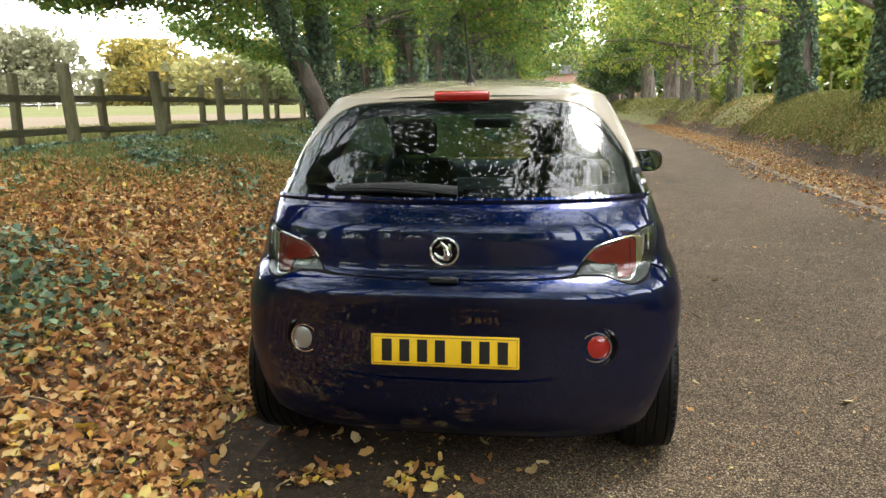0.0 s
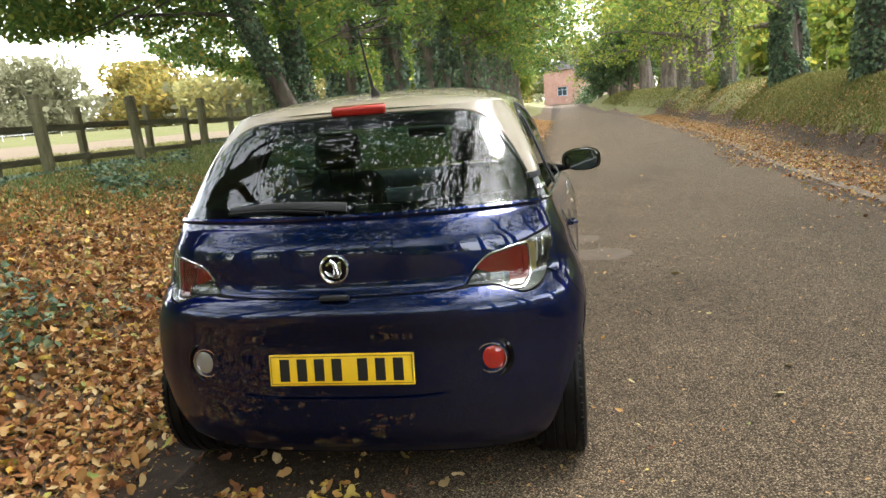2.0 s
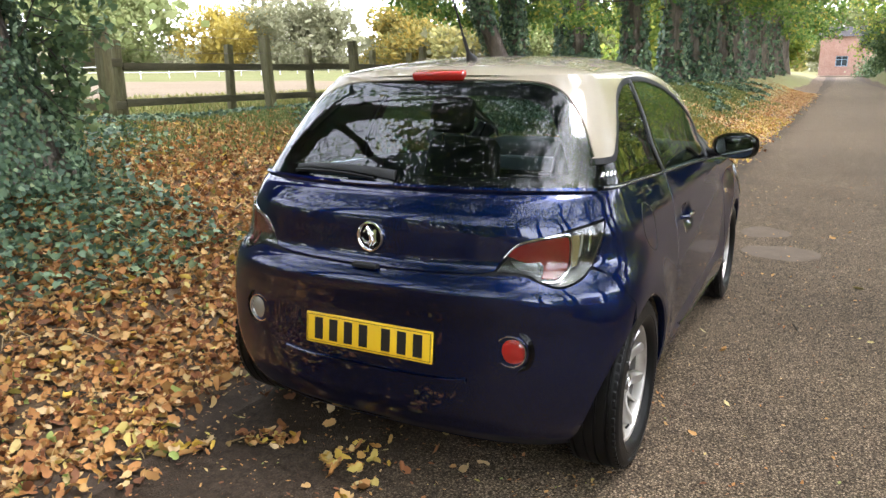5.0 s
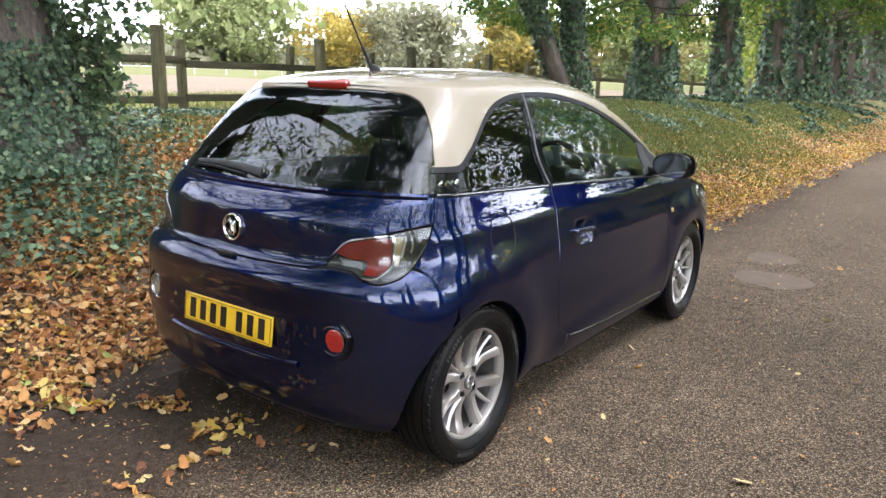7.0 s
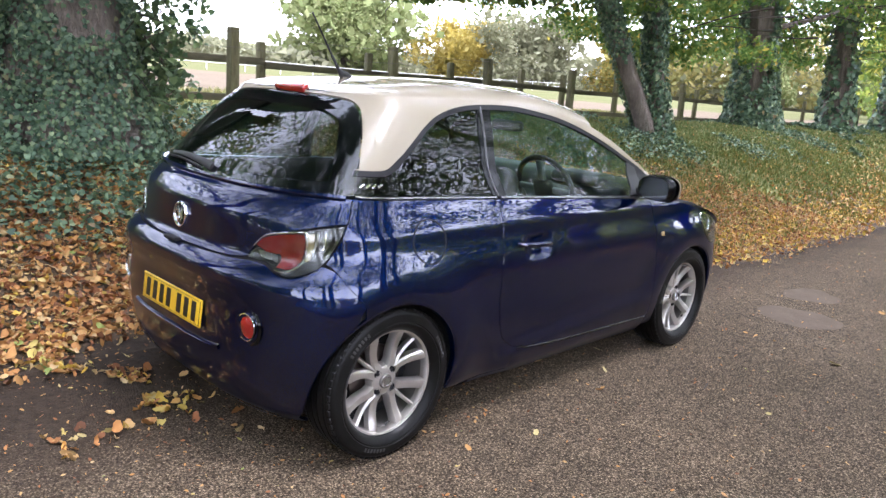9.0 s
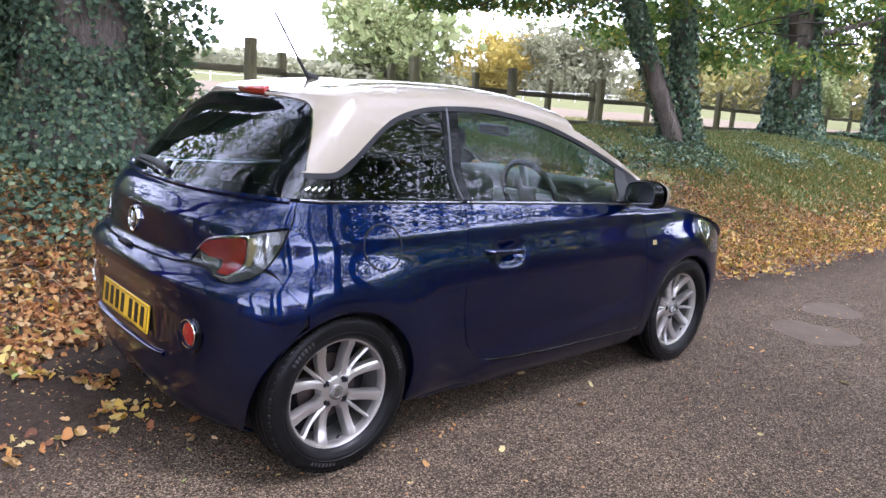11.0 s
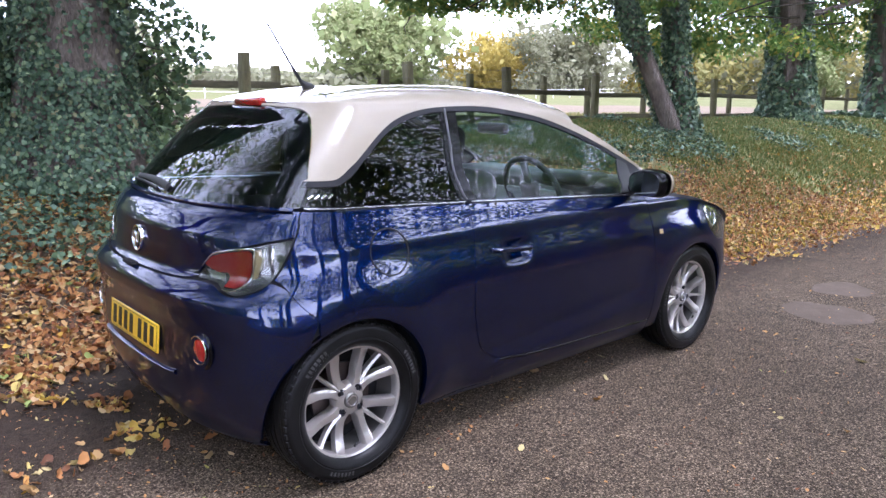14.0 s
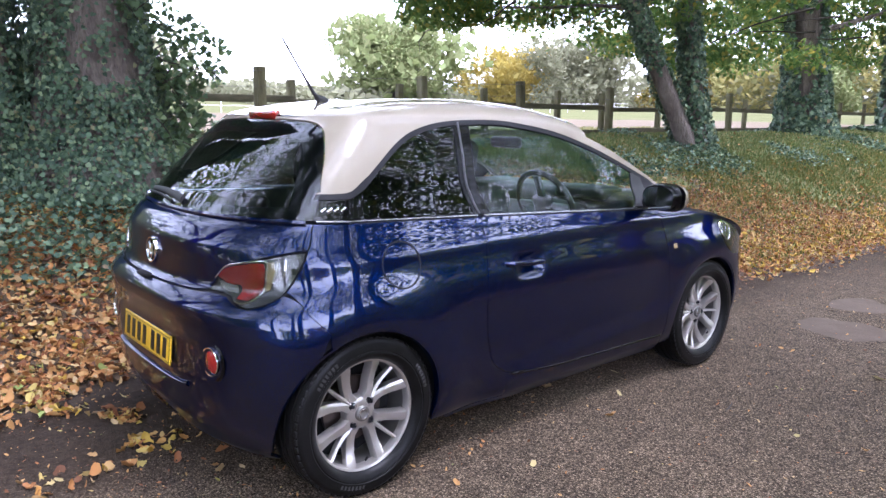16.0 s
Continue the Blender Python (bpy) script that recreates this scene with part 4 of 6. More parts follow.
# right-hand details repeated on both flanks: handle, flap, side repeater, mirror
for flip in (False, True):
    s = -1 if flip else 1
    pts = [Vector((s * (half_width(y, z) + o), y, z)) for y, z, o in ((.700, .790, .004), (.735, .790, .022), (.80, .785, .036), (.87, .779, .036), (.925, .775, .020), (.945, .773, .002))]
    part("door_handle", tube(pts, [.008, .011, .012, .012, .011, .007], 10), BLUE, car, "dark blue pull door handle")
    ring = [(flank(.172 + .088 * math.cos(t), .850), .850 + .084 * math.sin(t)) for t in [2 * math.pi * i / 24 for i in range(25)]]
    if not flip:
        strip("fuel_flap", ring, .006, DARK_GAP, car, "round fuel flap outline in the rear wing", 0.0012, 0.0006)
    lamp = outline([(2.920, .722), (2.945, .722)], [(2.945, .722), (2.945, .745)], [(2.945, .745), (2.920, .745)], [(2.920, .745), (2.920, .722)])
    panel("side_repeater", lamp, AMBER, car, "small pale amber side repeater lamp", 0.02, 0.005, 0.006, flip=flip)
    # mirror: housing, glass and foot
    c = Vector((s * .885, 1.72, 1.010))
    bm = bmesh.new()
    bmesh.ops.create_uvsphere(bm, u_segments=28, v_segments=16, radius=1)
    for v in bm.verts:
        x, y, z = v.co
        k = 1 + .10 * x * s
        y = y * .105 if y > 0 else max(y, -.30) * .105
        z = math.copysign(abs(z) ** .75, z)
        x = math.copysign(abs(x) ** .8, x)
        v.co = c + Vector((x * .105, y, z * .066 * k))
    mirror = part("door_mirror", bm, BLACK_GLOSS, car, "gloss black door mirror with a cream cap")
    bm = bmesh.new()
    bmesh.ops.create_uvsphere(bm, u_segments=28, v_segments=16, radius=1)
    bmesh.ops.bisect_plane(bm, geom=bm.verts[:] + bm.edges[:] + bm.faces[:], plane_co=(0, .12, 0), plane_no=(0, -1, 0), clear_outer=True)
    for v in bm.verts:
        x, y, z = v.co
        v.co = c + Vector((math.copysign(abs(x) ** .8, x) * .119, y * .113, math.copysign(abs(z) ** .75, z) * .070 * (1 + .10 * x * s)))
    part("cap", bm, CREAM, mirror, "cream mirror cap")
    rim, bm = bmesh.new(), bmesh.new()
    turns = [2 * math.pi * i / 36 for i in range(36)]
    face = []
    for t in turns:
        x, z = math.copysign(abs(math.cos(t)) ** .8, math.cos(t)) * .092, math.copysign(abs(math.sin(t)) ** .75, math.sin(t)) * .056 * (1 + .10 * math.cos(t) * s)
        face.append(c + Vector((x, -.047 - .12 * s * x + .03 * z, z)))
    bm.faces.new([bm.verts.new(v) for v in face])
    part("mirror_glass", bm, MIRROR, mirror, "mirror glass", False)
    front = [rim.verts.new(v + Vector((0, .0015, 0))) for v in face]
    back = [rim.verts.new(c + (v - c) * 1.06 * Vector((1, 0, 1)) + Vector((0, -.020, 0))) for v in face]
    for i in range(36):
        rim.faces.new((front[i], front[(i + 1) % 36], back[(i + 1) % 36], back[i]))
    part("mirror_rim", rim, BLACK_GLOSS, mirror, "black rim of the mirror glass")
    part("foot", tube([(s * .71, 1.80, .962), (s * .77, 1.775, .965), (s * .82, 1.745, .975)], [.028, .022, .022], 10), BLACK_PLASTIC, mirror, "black mirror foot")


# wheels
def wheel():
    """A wheel with its hub at the origin; its face looks along +x."""
    w = part("wheel", lathe([(.2015, .030), (.202, .055), (.206, .066), (.2155, .070), (.2165, .064), (.212, .058), (.210, .030)], 64), ALLOY, None, "silver alloy wheel with broad paired spokes")
    # Barrel split from the rim so its colour can hold the wheel's inner shade.
    part("barrel", lathe([(.196, -.09), (.200, -.02), (.2015, .030), (.210, .030), (.210, -.06), (.216, -.09)], 48), ALLOY_DARK, w, "inner barrel of the wheel, darkened as in shade")
    bm = lathe([(.212, -.085), (.225, -.093), (.262, -.099), (.2840, -.094), (.2970, -.083), (.3045, -.070), (.3045, -.062), (.2990, -.060), (.2990, -.054), (.3060, -.052), (.3060, -.022), (.3000, -.020), (.3000, -.014), (.3060, -.012), (.3060, .012), (.3000, .014), (.3000, .020), (.3060, .022), (.3060, .052), (.2990, .054), (.2990, .060), (.3045, .062), (.3045, .072), (.2970, .084), (.2840, .094), (.2780, .0945), (.262, .098), (.252, .0985), (.250, .0962), (.247, .0962), (.245, .0975), (.240, .096), (.228, .090), (.216, .076), (.212, .066)], 72)
    for i in range(64):
        t = 2 * math.pi * i / 64
        for h in (-.077, .077):
            rounded_box(Matrix.Rotation(t, 4, "X") @ Matrix.Translation((h, 0, .2975)), (.018, .022, .011), .002, 1, bm)
    part("tyre", bm, RUBBER, w, "black tyre with grooved tread")
    # raised plain bars where the sidewall carries its markings
    for t0 in (.5, 2.6, 4.9):
        for i in range(7):
            part("sidewall_bar", rounded_box(Matrix.Rotation(t0 + .062 * i, 4, "X") @ Matrix.Translation((.0968, 0, .266)), (.003, .010, .016), .0008, 1), SIDEWALL_GREY, w)
    # pairs of broad spokes that part in a U, and a thin spoke between the pairs
    for q in range(4):
        base = math.pi / 2 * q
        for sgn in (-1, 1):
            bm = bmesh.new()
            rings = []
            for i in range(12):
                k = i / 11
                rr = .054 + (.198 - .054) * k
                off = sgn * (.040 + .024 * k)
                inner = .020 - .004 * math.sin(k * math.pi) + .016 * (1 - ease(k / .18))
                outer = .017 + .006 * k
                front = .043 - .012 * math.sin(min(1, k * 1.15) * math.pi) + .018 * k
                side = [(-sgn * inner * 1.05, -.042), (-sgn * inner, -.012), (-sgn * inner * .72, -.001), (sgn * outer * .45, 0), (sgn * outer, -.007), (sgn * outer * 1.05, -.036)]
                rings.append([bm.verts.new((front + dx, off + dy, rr)) for dy, dx in side])
            for a, b in zip(rings, rings[1:]):
                for i in range(6):
                    bm.faces.new((a[i], a[(i + 1) % 6], b[(i + 1) % 6], b[i]))
            bm.faces.new(rings[-1])
            bmesh.ops.rotate(bm, cent=(0, 0, 0), matrix=Matrix.Rotation(base, 3, "X"), verts=bm.verts)
            part("spoke", bm, ALLOY, w)
        bm = bmesh.new()
        rings = []
        for i in range(7):
            k = i / 6
            r, wide = .066 + (.204 - .066) * k, .018 - .006 * k
            front = .046 + .010 * k - .012 * math.sin(k * math.pi)
            rings.append([bm.verts.new((x, dy, r)) for x, dy in ((front - .03, -wide * .5), (front - .008, -wide * .5), (front, 0), (front - .008, wide * .5), (front - .03, wide * .5))])
        for a, b in zip(rings, rings[1:]):
            for i in range(5):
                bm.faces.new((a[i], a[(i + 1) % 5], b[(i + 1) % 5], b[i]))
        bmesh.ops.rotate(bm, cent=(0, 0, 0), matrix=Matrix.Rotation(base + math.pi / 4, 3, "X"), verts=bm.verts)
        part("thin_spoke", bm, ALLOY, w)
        m = Matrix.Rotation(base + math.pi / 4, 4, "X") @ Matrix.Translation((0, 0, .049))
        part("wheel_bolt", lathe([(.0, .044), (.007, .044), (.008, .042), (.0085, .0405), (.0125, .0405), (.0135, .0435), (.015, .040), (.016, .030)], 14, None, m), GREY_TRIM, w)
    part("hub", lathe([(.066, .0), (.066, .022), (.060, .036), (.046, .043), (.030, .043)], 40), ALLOY, w)
    cap = part("centre_cap", lathe([(.030, .040), (.029, .052), (.026, .055), (.0, .056)], 32), ALLOY_DARK, w, "grey centre cap")
    part("cap_ring", lathe([(.016, .0555), (.017, .058), (.020, .058), (.021, .0555)], 24), CHROME, cap)
    part("brake_disc", lathe([(.0, -.03), (.115, -.02), (.128, -.02), (.128, -.035), (.0, -.035)], 40), DISC, w, "dull brake disc")
    # Black disc that stands in for the shade behind the spokes.
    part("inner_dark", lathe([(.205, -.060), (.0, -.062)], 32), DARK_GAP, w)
    part("valve", tube([(.050, 0, -.188), (.060, .004, -.172)], [.005, .004], 8), BLACK_PLASTIC, w)
    return w


first = wheel()
first.parent = car
first.matrix_basis = pose(.7325, AXLES[0], HUB_Z, 3)
for x, y, turn, spin in ((.7325, AXLES[1], 0, 38), (-.7325, AXLES[0], 180, 20), (-.7325, AXLES[1], 180, 65)):
    copy_thing(first, pose(x, y, HUB_Z, 0, 0, turn) @ pose(0, 0, 0, spin))

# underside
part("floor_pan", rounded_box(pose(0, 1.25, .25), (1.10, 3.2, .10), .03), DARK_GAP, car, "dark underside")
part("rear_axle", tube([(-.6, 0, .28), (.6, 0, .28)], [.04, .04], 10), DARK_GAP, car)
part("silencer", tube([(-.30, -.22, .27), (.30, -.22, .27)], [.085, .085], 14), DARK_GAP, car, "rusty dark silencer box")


# interior
def seat(x, back_y, parent):
    cushion = part("seat", rounded_box(pose(x, back_y + .30, .50, 6), (.50, .54, .20), .07, 3), CLOTH, parent, "black cloth seat")
    bm = rounded_box(pose(x, back_y, .80, -12), (.48, .16, .58), .065, 4)
    for v in bm.verts:
        k = (v.co.z - .55) / .5
        v.co.x = x + (v.co.x - x) * (1 - .22 * max(0, k) ** 2)
    part("backrest", bm, CLOTH, cushion)
    part("head_restraint", rounded_box(pose(x, back_y - .075, 1.20, -10), (.235, .11, .185), .05, 4), CLOTH, cushion)
    for dx in (-.06, .06):
        part("post", tube([(x + dx, back_y - .055, 1.05), (x + dx, back_y - .07, 1.13)], [.007, .007], 8), CHROME, cushion, "chrome head restraint post")


seat(.35, .90, car)
seat(-.35, .90, car)
bench = part("rear_bench", rounded_box(pose(0, .22, .66, -16), (1.12, .14, .56), .05, 3), CLOTH, car, "black cloth rear bench")
for x in (-.33, .33):
    part("head_restraint", rounded_box(pose(x, .13, .965, -16), (.25, .08, .10), .035, 3), CLOTH, bench)
part("parcel_shelf", rounded_box(pose(0, -.06, .93), (1.10, .34, .025), .01), CLOTH, car, "dark parcel shelf")
dash = part("dashboard", rounded_box(pose(0, 1.93, .875), (1.30, .36, .25), .07, 4), DASH, car, "dark moulded dashboard")
part("dash_panel", rounded_box(pose(-.1, 1.742, .86), (1.0, .02, .09), .01, 2), DASH_PALE, dash, "pale grey dashboard insert")
part("instrument_hood", rounded_box(pose(.36, 1.80, .99), (.34, .20, .07), .03, 3), DASH, dash)
WHEEL_M = Matrix.Translation((.36, 1.45, .945)) @ Matrix.Rotation(radians(-66), 4, "X")
bm = bmesh.new()
rings = []
for i in range(40):
    t = 2 * math.pi * i / 40
    rings.append([bm.verts.new(WHEEL_M @ Vector(((.182 + .016 * math.cos(u)) * math.cos(t), (.182 + .016 * math.cos(u)) * math.sin(t), .016 * math.sin(u)))) for u in [2 * math.pi * j / 10 for j in range(10)]])
for i in range(40):
    a, b = rings[i], rings[(i + 1) % 40]
    for j in range(10):
        bm.faces.new((a[j], a[(j + 1) % 10], b[(j + 1) % 10], b[j]))
steering = part("steering_wheel", bm, BLACK_PLASTIC, car, "black steering wheel with a silver hub")
part("steering_hub", rounded_box(WHEEL_M @ Matrix.Translation((0, 0, -.01)), (.13, .11, .05), .03, 3), BLACK_PLASTIC, steering)
for dx, dy, sx, sy in ((-.11, 0, .12, .035), (.11, 0, .12, .035), (0, -.11, .045, .12)):
    part("steering_spoke", rounded_box(WHEEL_M @ Matrix.Translation((dx, dy, -.01)), (sx, sy, .02), .008, 2), DASH_PALE, steering)
part("steering_column", tube([(.36, 1.47, .935), (.36, 1.80, .86)], [.045, .055], 12), BLACK_PLASTIC, steering)
part("rear_view_mirror", rounded_box(pose(-.01, 1.52, 1.252, 6), (.23, .04, .062), .02, 3), BLACK_PLASTIC, car, "black interior mirror")
part("headlining", rounded_box(pose(0, .75, 1.375), (1.02, 1.25, .012), .004, 1), DASH_PALE, car, "grey roof lining")
for s in (-1, 1):
    part("door_card", rounded_box(pose(s * .715, 1.25, .69, -3), (.03, 1.24, .55), .012, 2), DASH, car, "dark inner door panel")
    part("side_lining", rounded_box(pose(s * .67, .30, .74), (.04, .70, .52), .015, 2), DASH, car)

# seams in the roof and the rear pillars
bm = bmesh.new()
for s in (-1, 1):
    pts = [Vector((s * x, y, 0)) for x, y in ((.0, .235), (.12, .232), (.24, .215), (.34, .185), (.42, .150), (.455, .128))]
    grid = []
    for p in pts:
        ze = ROOF_EDGE(p.y)
        w = half_width(p.y, ze)
        z = ze + (ROOF_MID(p.y) - ze) * (1 - min(1, abs(p.x) / w) ** 3.2) ** .62
        grid.append((bm.verts.new((p.x, p.y - .0022, z + .0015)), bm.verts.new((p.x, p.y + .0022, z + .0015))))
    for a, b in zip(grid, grid[1:]):
        bm.faces.new((a[0], b[0], b[1], a[1]))
part("roof_seam", bm, DARK_GAP, car, "thin dark seam of the rear roof panel")


# ---- ground, road and verges ----
ROAD_LEFT = curve([(-30, -3.4), (-8, -3.4), (-4.5, -2.4), (-2, -1.0), (1.5, -1.05), (3.5, -.7), (5.5, -.15), (9, -.12), (35, -.15), (60, -.35), (96, -.8), (140, -2.0)])
ROAD_RIGHT = curve([(-30, 4.0), (6, 4.15), (12, 4.35), (17, 4.75), (23, 5.05), (41, 5.4), (52, 4.8), (65, 3.6), (80, 2.9), (100, 2.6), (140, 2.6)])
SOIL_EDGE = curve([(-30, -2.0), (-4, -1.3), (-1.5, -.95), (0, -.98), (2.5, -.95), (4.2, -.45), (5.5, -.16), (9, -.13), (140, -2.1)])
RISE = curve([(-40, 0), (45, 0), (75, .35), (105, .85), (400, .9)])
BANK_NEAR = curve([(0, .0), (.25, .03), (.6, .12), (1.0, .25), (2.3, .58), (4.3, .93), (5.3, .86), (6.2, .82), (9.0, .82)])
BANK_FAR = curve([(0, .0), (.3, .03), (1.2, .24), (2.3, .66), (3.4, .95), (4.8, 1.06), (5.7, .95), (7.0, .90), (9.0, .88)])
BANK_RIGHT = curve([(0, .0), (.6, .03), (1.1, .09), (1.4, .40), (1.9, .86), (2.6, 1.34), (3.4, 1.56), (7, 1.64), (12, 1.80), (24, 2.6), (60, 6.0), (200, 9.0)])
FIELD = curve([(0, .84), (8, .86), (30, 1.05), (60, 1.35), (95, 1.7), (150, 4.6), (260, 11.0), (420, 17.0)])


def ground_height(x, y):
    """The height of the ground: road, left bank and field, right bank."""
    base = RISE(y)
    l, r = ROAD_LEFT(y), ROAD_RIGHT(y)
    if x < l:
        d = l - x
        k = ease((y - 4) / 5)
        h = BANK_NEAR(d) * (1 - k) + BANK_FAR(d) * k
        if x < -7:
            f = ease((-7 - x) / 2.5)
            h = h * (1 - f) + FIELD(-7 - x) * f
        elif y > 60:
            h *= 1 - .5 * ease((y - 60) / 40)
        h += .05 * ease(d / 2) * noise.noise(Vector((x * .9, y * .9, 0))) + .015 * ease(d) * noise.noise(Vector((x * 4, y * 4, 3)))
        return base + h
    if x > r:
        d = x - r
        h = BANK_RIGHT(d) * (1 - .4 * ease((y - 60) / 40))
        h += .07 * ease(d / 1.5) * noise.noise(Vector((x * .8, y * .8, 5))) + .02 * ease(d) * noise.noise(Vector((x * 4, y * 4, 8)))
        return base + h
    if x < SOIL_EDGE(y) + .1:
        return base - .004 + .006 * noise.noise(Vector((x * 6, y * 6, 1)))
    e = min(x - SOIL_EDGE(y), r - x)
    return base - .02 * ease(e / .3)


def graded(lo, hi, fine_lo, fine_hi, step, growth=1.16):
    out = [fine_lo + step * i for i in range(int((fine_hi - fine_lo) / step) + 1)]
    s = step
    while out[-1] < hi:
        s *= growth
        out.append(min(out[-1] + s, hi))
    s = step
    while out[0] > lo:
        s *= growth
        out.insert(0, max(out[0] - s, lo))
    return out


xs, ys = graded(-420, 420, -9, 9, .16), graded(-120, 520, -5, 18, .18)
verts = [(x, y, ground_height(x, y)) for y in ys for x in xs]
nx = len(xs)
faces = [(j * nx + i, j * nx + i + 1, (j + 1) * nx + i + 1, (j + 1) * nx + i) for j in range(len(ys) - 1) for i in range(nx - 1)]
ground = tagged(mesh_object("ground", verts, faces, EARTH), "banks of leaf mould and turf with a pale meadow beyond", "ground", kind="structure")
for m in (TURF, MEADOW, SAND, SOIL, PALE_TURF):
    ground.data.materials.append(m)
slots = []
for f in faces:
    x, y, _ = verts[f[0]]
    jig = .5 * noise.noise(Vector((x * .7, y * .7, 2))) + .4 * noise.noise(Vector((x * 2.3, y * 2.3, 7)))
    if x < -6.6 + .3 * jig:
        far = math.hypot(x, y) + 2 * jig
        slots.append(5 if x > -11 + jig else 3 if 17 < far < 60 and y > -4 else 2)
    elif x < ROAD_LEFT(y):
        d = ROAD_LEFT(y) - x + .9 * jig
        slots.append(1 if d > (2.5 - 1.3 * ease((y - 5) / 5)) else 0)
    elif x > ROAD_RIGHT(y):
        d = x - ROAD_RIGHT(y) + .6 * jig
        slots.append(2 if d > 9 else 1 if d > (1.45 if y < 45 else .5) else 4 if d > 1.0 else 0)
    else:
        slots.append(4)
ground.data.polygons.foreach_set("material_index", slots)

rows = graded(-40, 150, -5, 14, .5)
bm = bmesh.new()
grid = []
for y in rows:
    l, r = max(ROAD_LEFT(y) - .12, SOIL_EDGE(y)) if y < 40 else ROAD_LEFT(y) - .12, ROAD_RIGHT(y) + .05
    ragged = .16 * noise.noise(Vector((0, y * 1.3, 0))) + .04 * noise.noise(Vector((0, y * 5, 4)))
    grid.append([bm.verts.new((l + ragged + (r - l) * k / 8, y, RISE(y) - .004 + (.004 if 0 < k < 8 else -.012))) for k in range(9)])
for a, b in zip(grid, grid[1:]):
    for i in range(8):
        bm.faces.new((a[i], a[i + 1], b[i + 1], b[i]))
road = tagged(part("road", bm, ASPHALT, None, "grey worn asphalt lane with fine stone chippings"), category="road", kind="structure")


def blob(name, x, y, rx, ry, mat, label, seed, z=.0015):
    bm = bmesh.new()
    vs = []
    for i in range(40):
        t = 2 * math.pi * i / 40
        k = 1 + .22 * noise.noise(Vector((math.cos(t) * 1.4, math.sin(t) * 1.4, seed)))
        vs.append(bm.verts.new((x + rx * k * math.cos(t), y + ry * k * math.sin(t), z)))
    top = bm.faces.new(vs)
    return tagged(part(name, bm, mat, None, label, False), category="road patch", kind="structure")


blob("road_patch", 1.05, 3.74, .30, .25, PATCH, "pale smooth repair patch in the asphalt", 3.0)
blob("road_patch", .86, 4.50, .20, .26, PATCH, "small pale repair patch in the asphalt", 9.0)

# low edging along the far side of the lane
for i in range(46):
    y = -4 + .92 * i
    x0, x1 = ROAD_RIGHT(y), ROAD_RIGHT(y + .9)
    ang = math.degrees(math.atan2(x0 - x1, .9))
    ob = part("kerb_stone", rounded_box(pose((x0 + x1) / 2 + .12, y + .45, -.006 + .006 * noise.noise(Vector((y, 0, 0))), 0, 0, ang), (.20, .895, .05), .012, 1), KERBSTONE, None)
    if i == 0:
        kerb = tagged(empty("kerb"), "low weathered concrete edging half buried in leaves", "kerb", kind="structure")
    ob.parent = kerb

rng = np.random.default_rng(7)


def scatter(n, xlo, xhi, ylo, yhi, keep):
    """Random places on the ground, thinned by keep(x, y) in 0..1."""
    out = []
    while len(out) < n:
        x, y = rng.uniform(xlo, xhi), rng.uniform(ylo, yhi)
        if rng.random() < keep(x, y):
            out.append((x, y))
    return out


def on_ground(places, lift=.012):
    return [(x, y, max(ground_height(x, y), -.002 if ROAD_LEFT(y) < x < ROAD_RIGHT(y) else -9) + lift * rng.uniform(.3, 1.6)) for x, y in places]


def litter_left(x, y):
    d = ROAD_LEFT(y) - x
    jig = noise.noise(Vector((x * .8, y * .8, 11))) + .6 * noise.noise(Vector((x * 3, y * 3, 13)))
    if d < -.5 or x < -6.0:
        return 0
    if d < 0:
        return max(0, .30 + d * .9 + .25 * jig)
    top = 2.9 - 1.7 * ease((y - 3.5) / 4.5)
    return max(.13, min(1, 1.0 - max(0, d - top + 1.1 * jig) * .9))


near = on_ground(scatter(69000, -6, .3, -6.5, 9, lambda x, y: litter_left(x, y) * ease((y + 6.3 + noise.noise(Vector((x, y, 2)))) / 2.6)), .018)
spread = (.024 + .052 * rng.random(len(near)) ** 1.6) * np.array([1 - .28 * ease((p[1] - 3) / 3) for p in near])
close = np.array([p[0] > -3.0 and p[1] < 2.4 for p in near])
for near_by in (True, False):
    pick = [p for p, c in zip(near, close) if c == near_by]
    tagged(leaves("leaf_litter", pick, spread[close == near_by], LITTER, rng, None, .55, dry=True, fine=near_by), "deep brown and orange fallen leaves on the bank", "fallen leaves", kind="stuff")
far = on_ground(scatter(20000, -5, .4, 9, 50, litter_left))
tagged(leaves("leaf_litter", far, rng.uniform(.04, .085, len(far)), LITTER, rng, None, .7), "orange fallen leaves along the lane edge", "fallen leaves", kind="stuff")


def litter_right(x, y):
    d = x - ROAD_RIGHT(y)
    jig = noise.noise(Vector((x * .9, y * .9, 21)))
    if d < -.6:
        return .0
    if d < 0:
        return max(0, .35 + d * .7 + .3 * jig)
    return max(.16, (.42 + .5 * jig) * (1 - ease((d - 2.5) / 2)), 1 - abs(d - .4) * .95 + .35 * jig)


right = on_ground(scatter(36000, 3.4, 9, -6.5, 45, lambda x, y: litter_right(x, y) * ease((y + 6.3 + noise.noise(Vector((x, y, 2)))) / 2.6)))
tagged(leaves("leaf_litter", right, rng.uniform(.03, .075, len(right)), LITTER, rng, None, .7), "brown fallen leaves below the far bank", "fallen leaves", kind="stuff")

# yellow leaves of the drift behind the car and strays on the lane
def along(line, k):
    """The point a share k along a line of places."""
    j = min(int(k * (len(line) - 1)), len(line) - 2)
    f = k * (len(line) - 1) - j
    return line[j][0] + (line[j + 1][0] - line[j][0]) * f, line[j][1] + (line[j + 1][1] - line[j][1]) * f


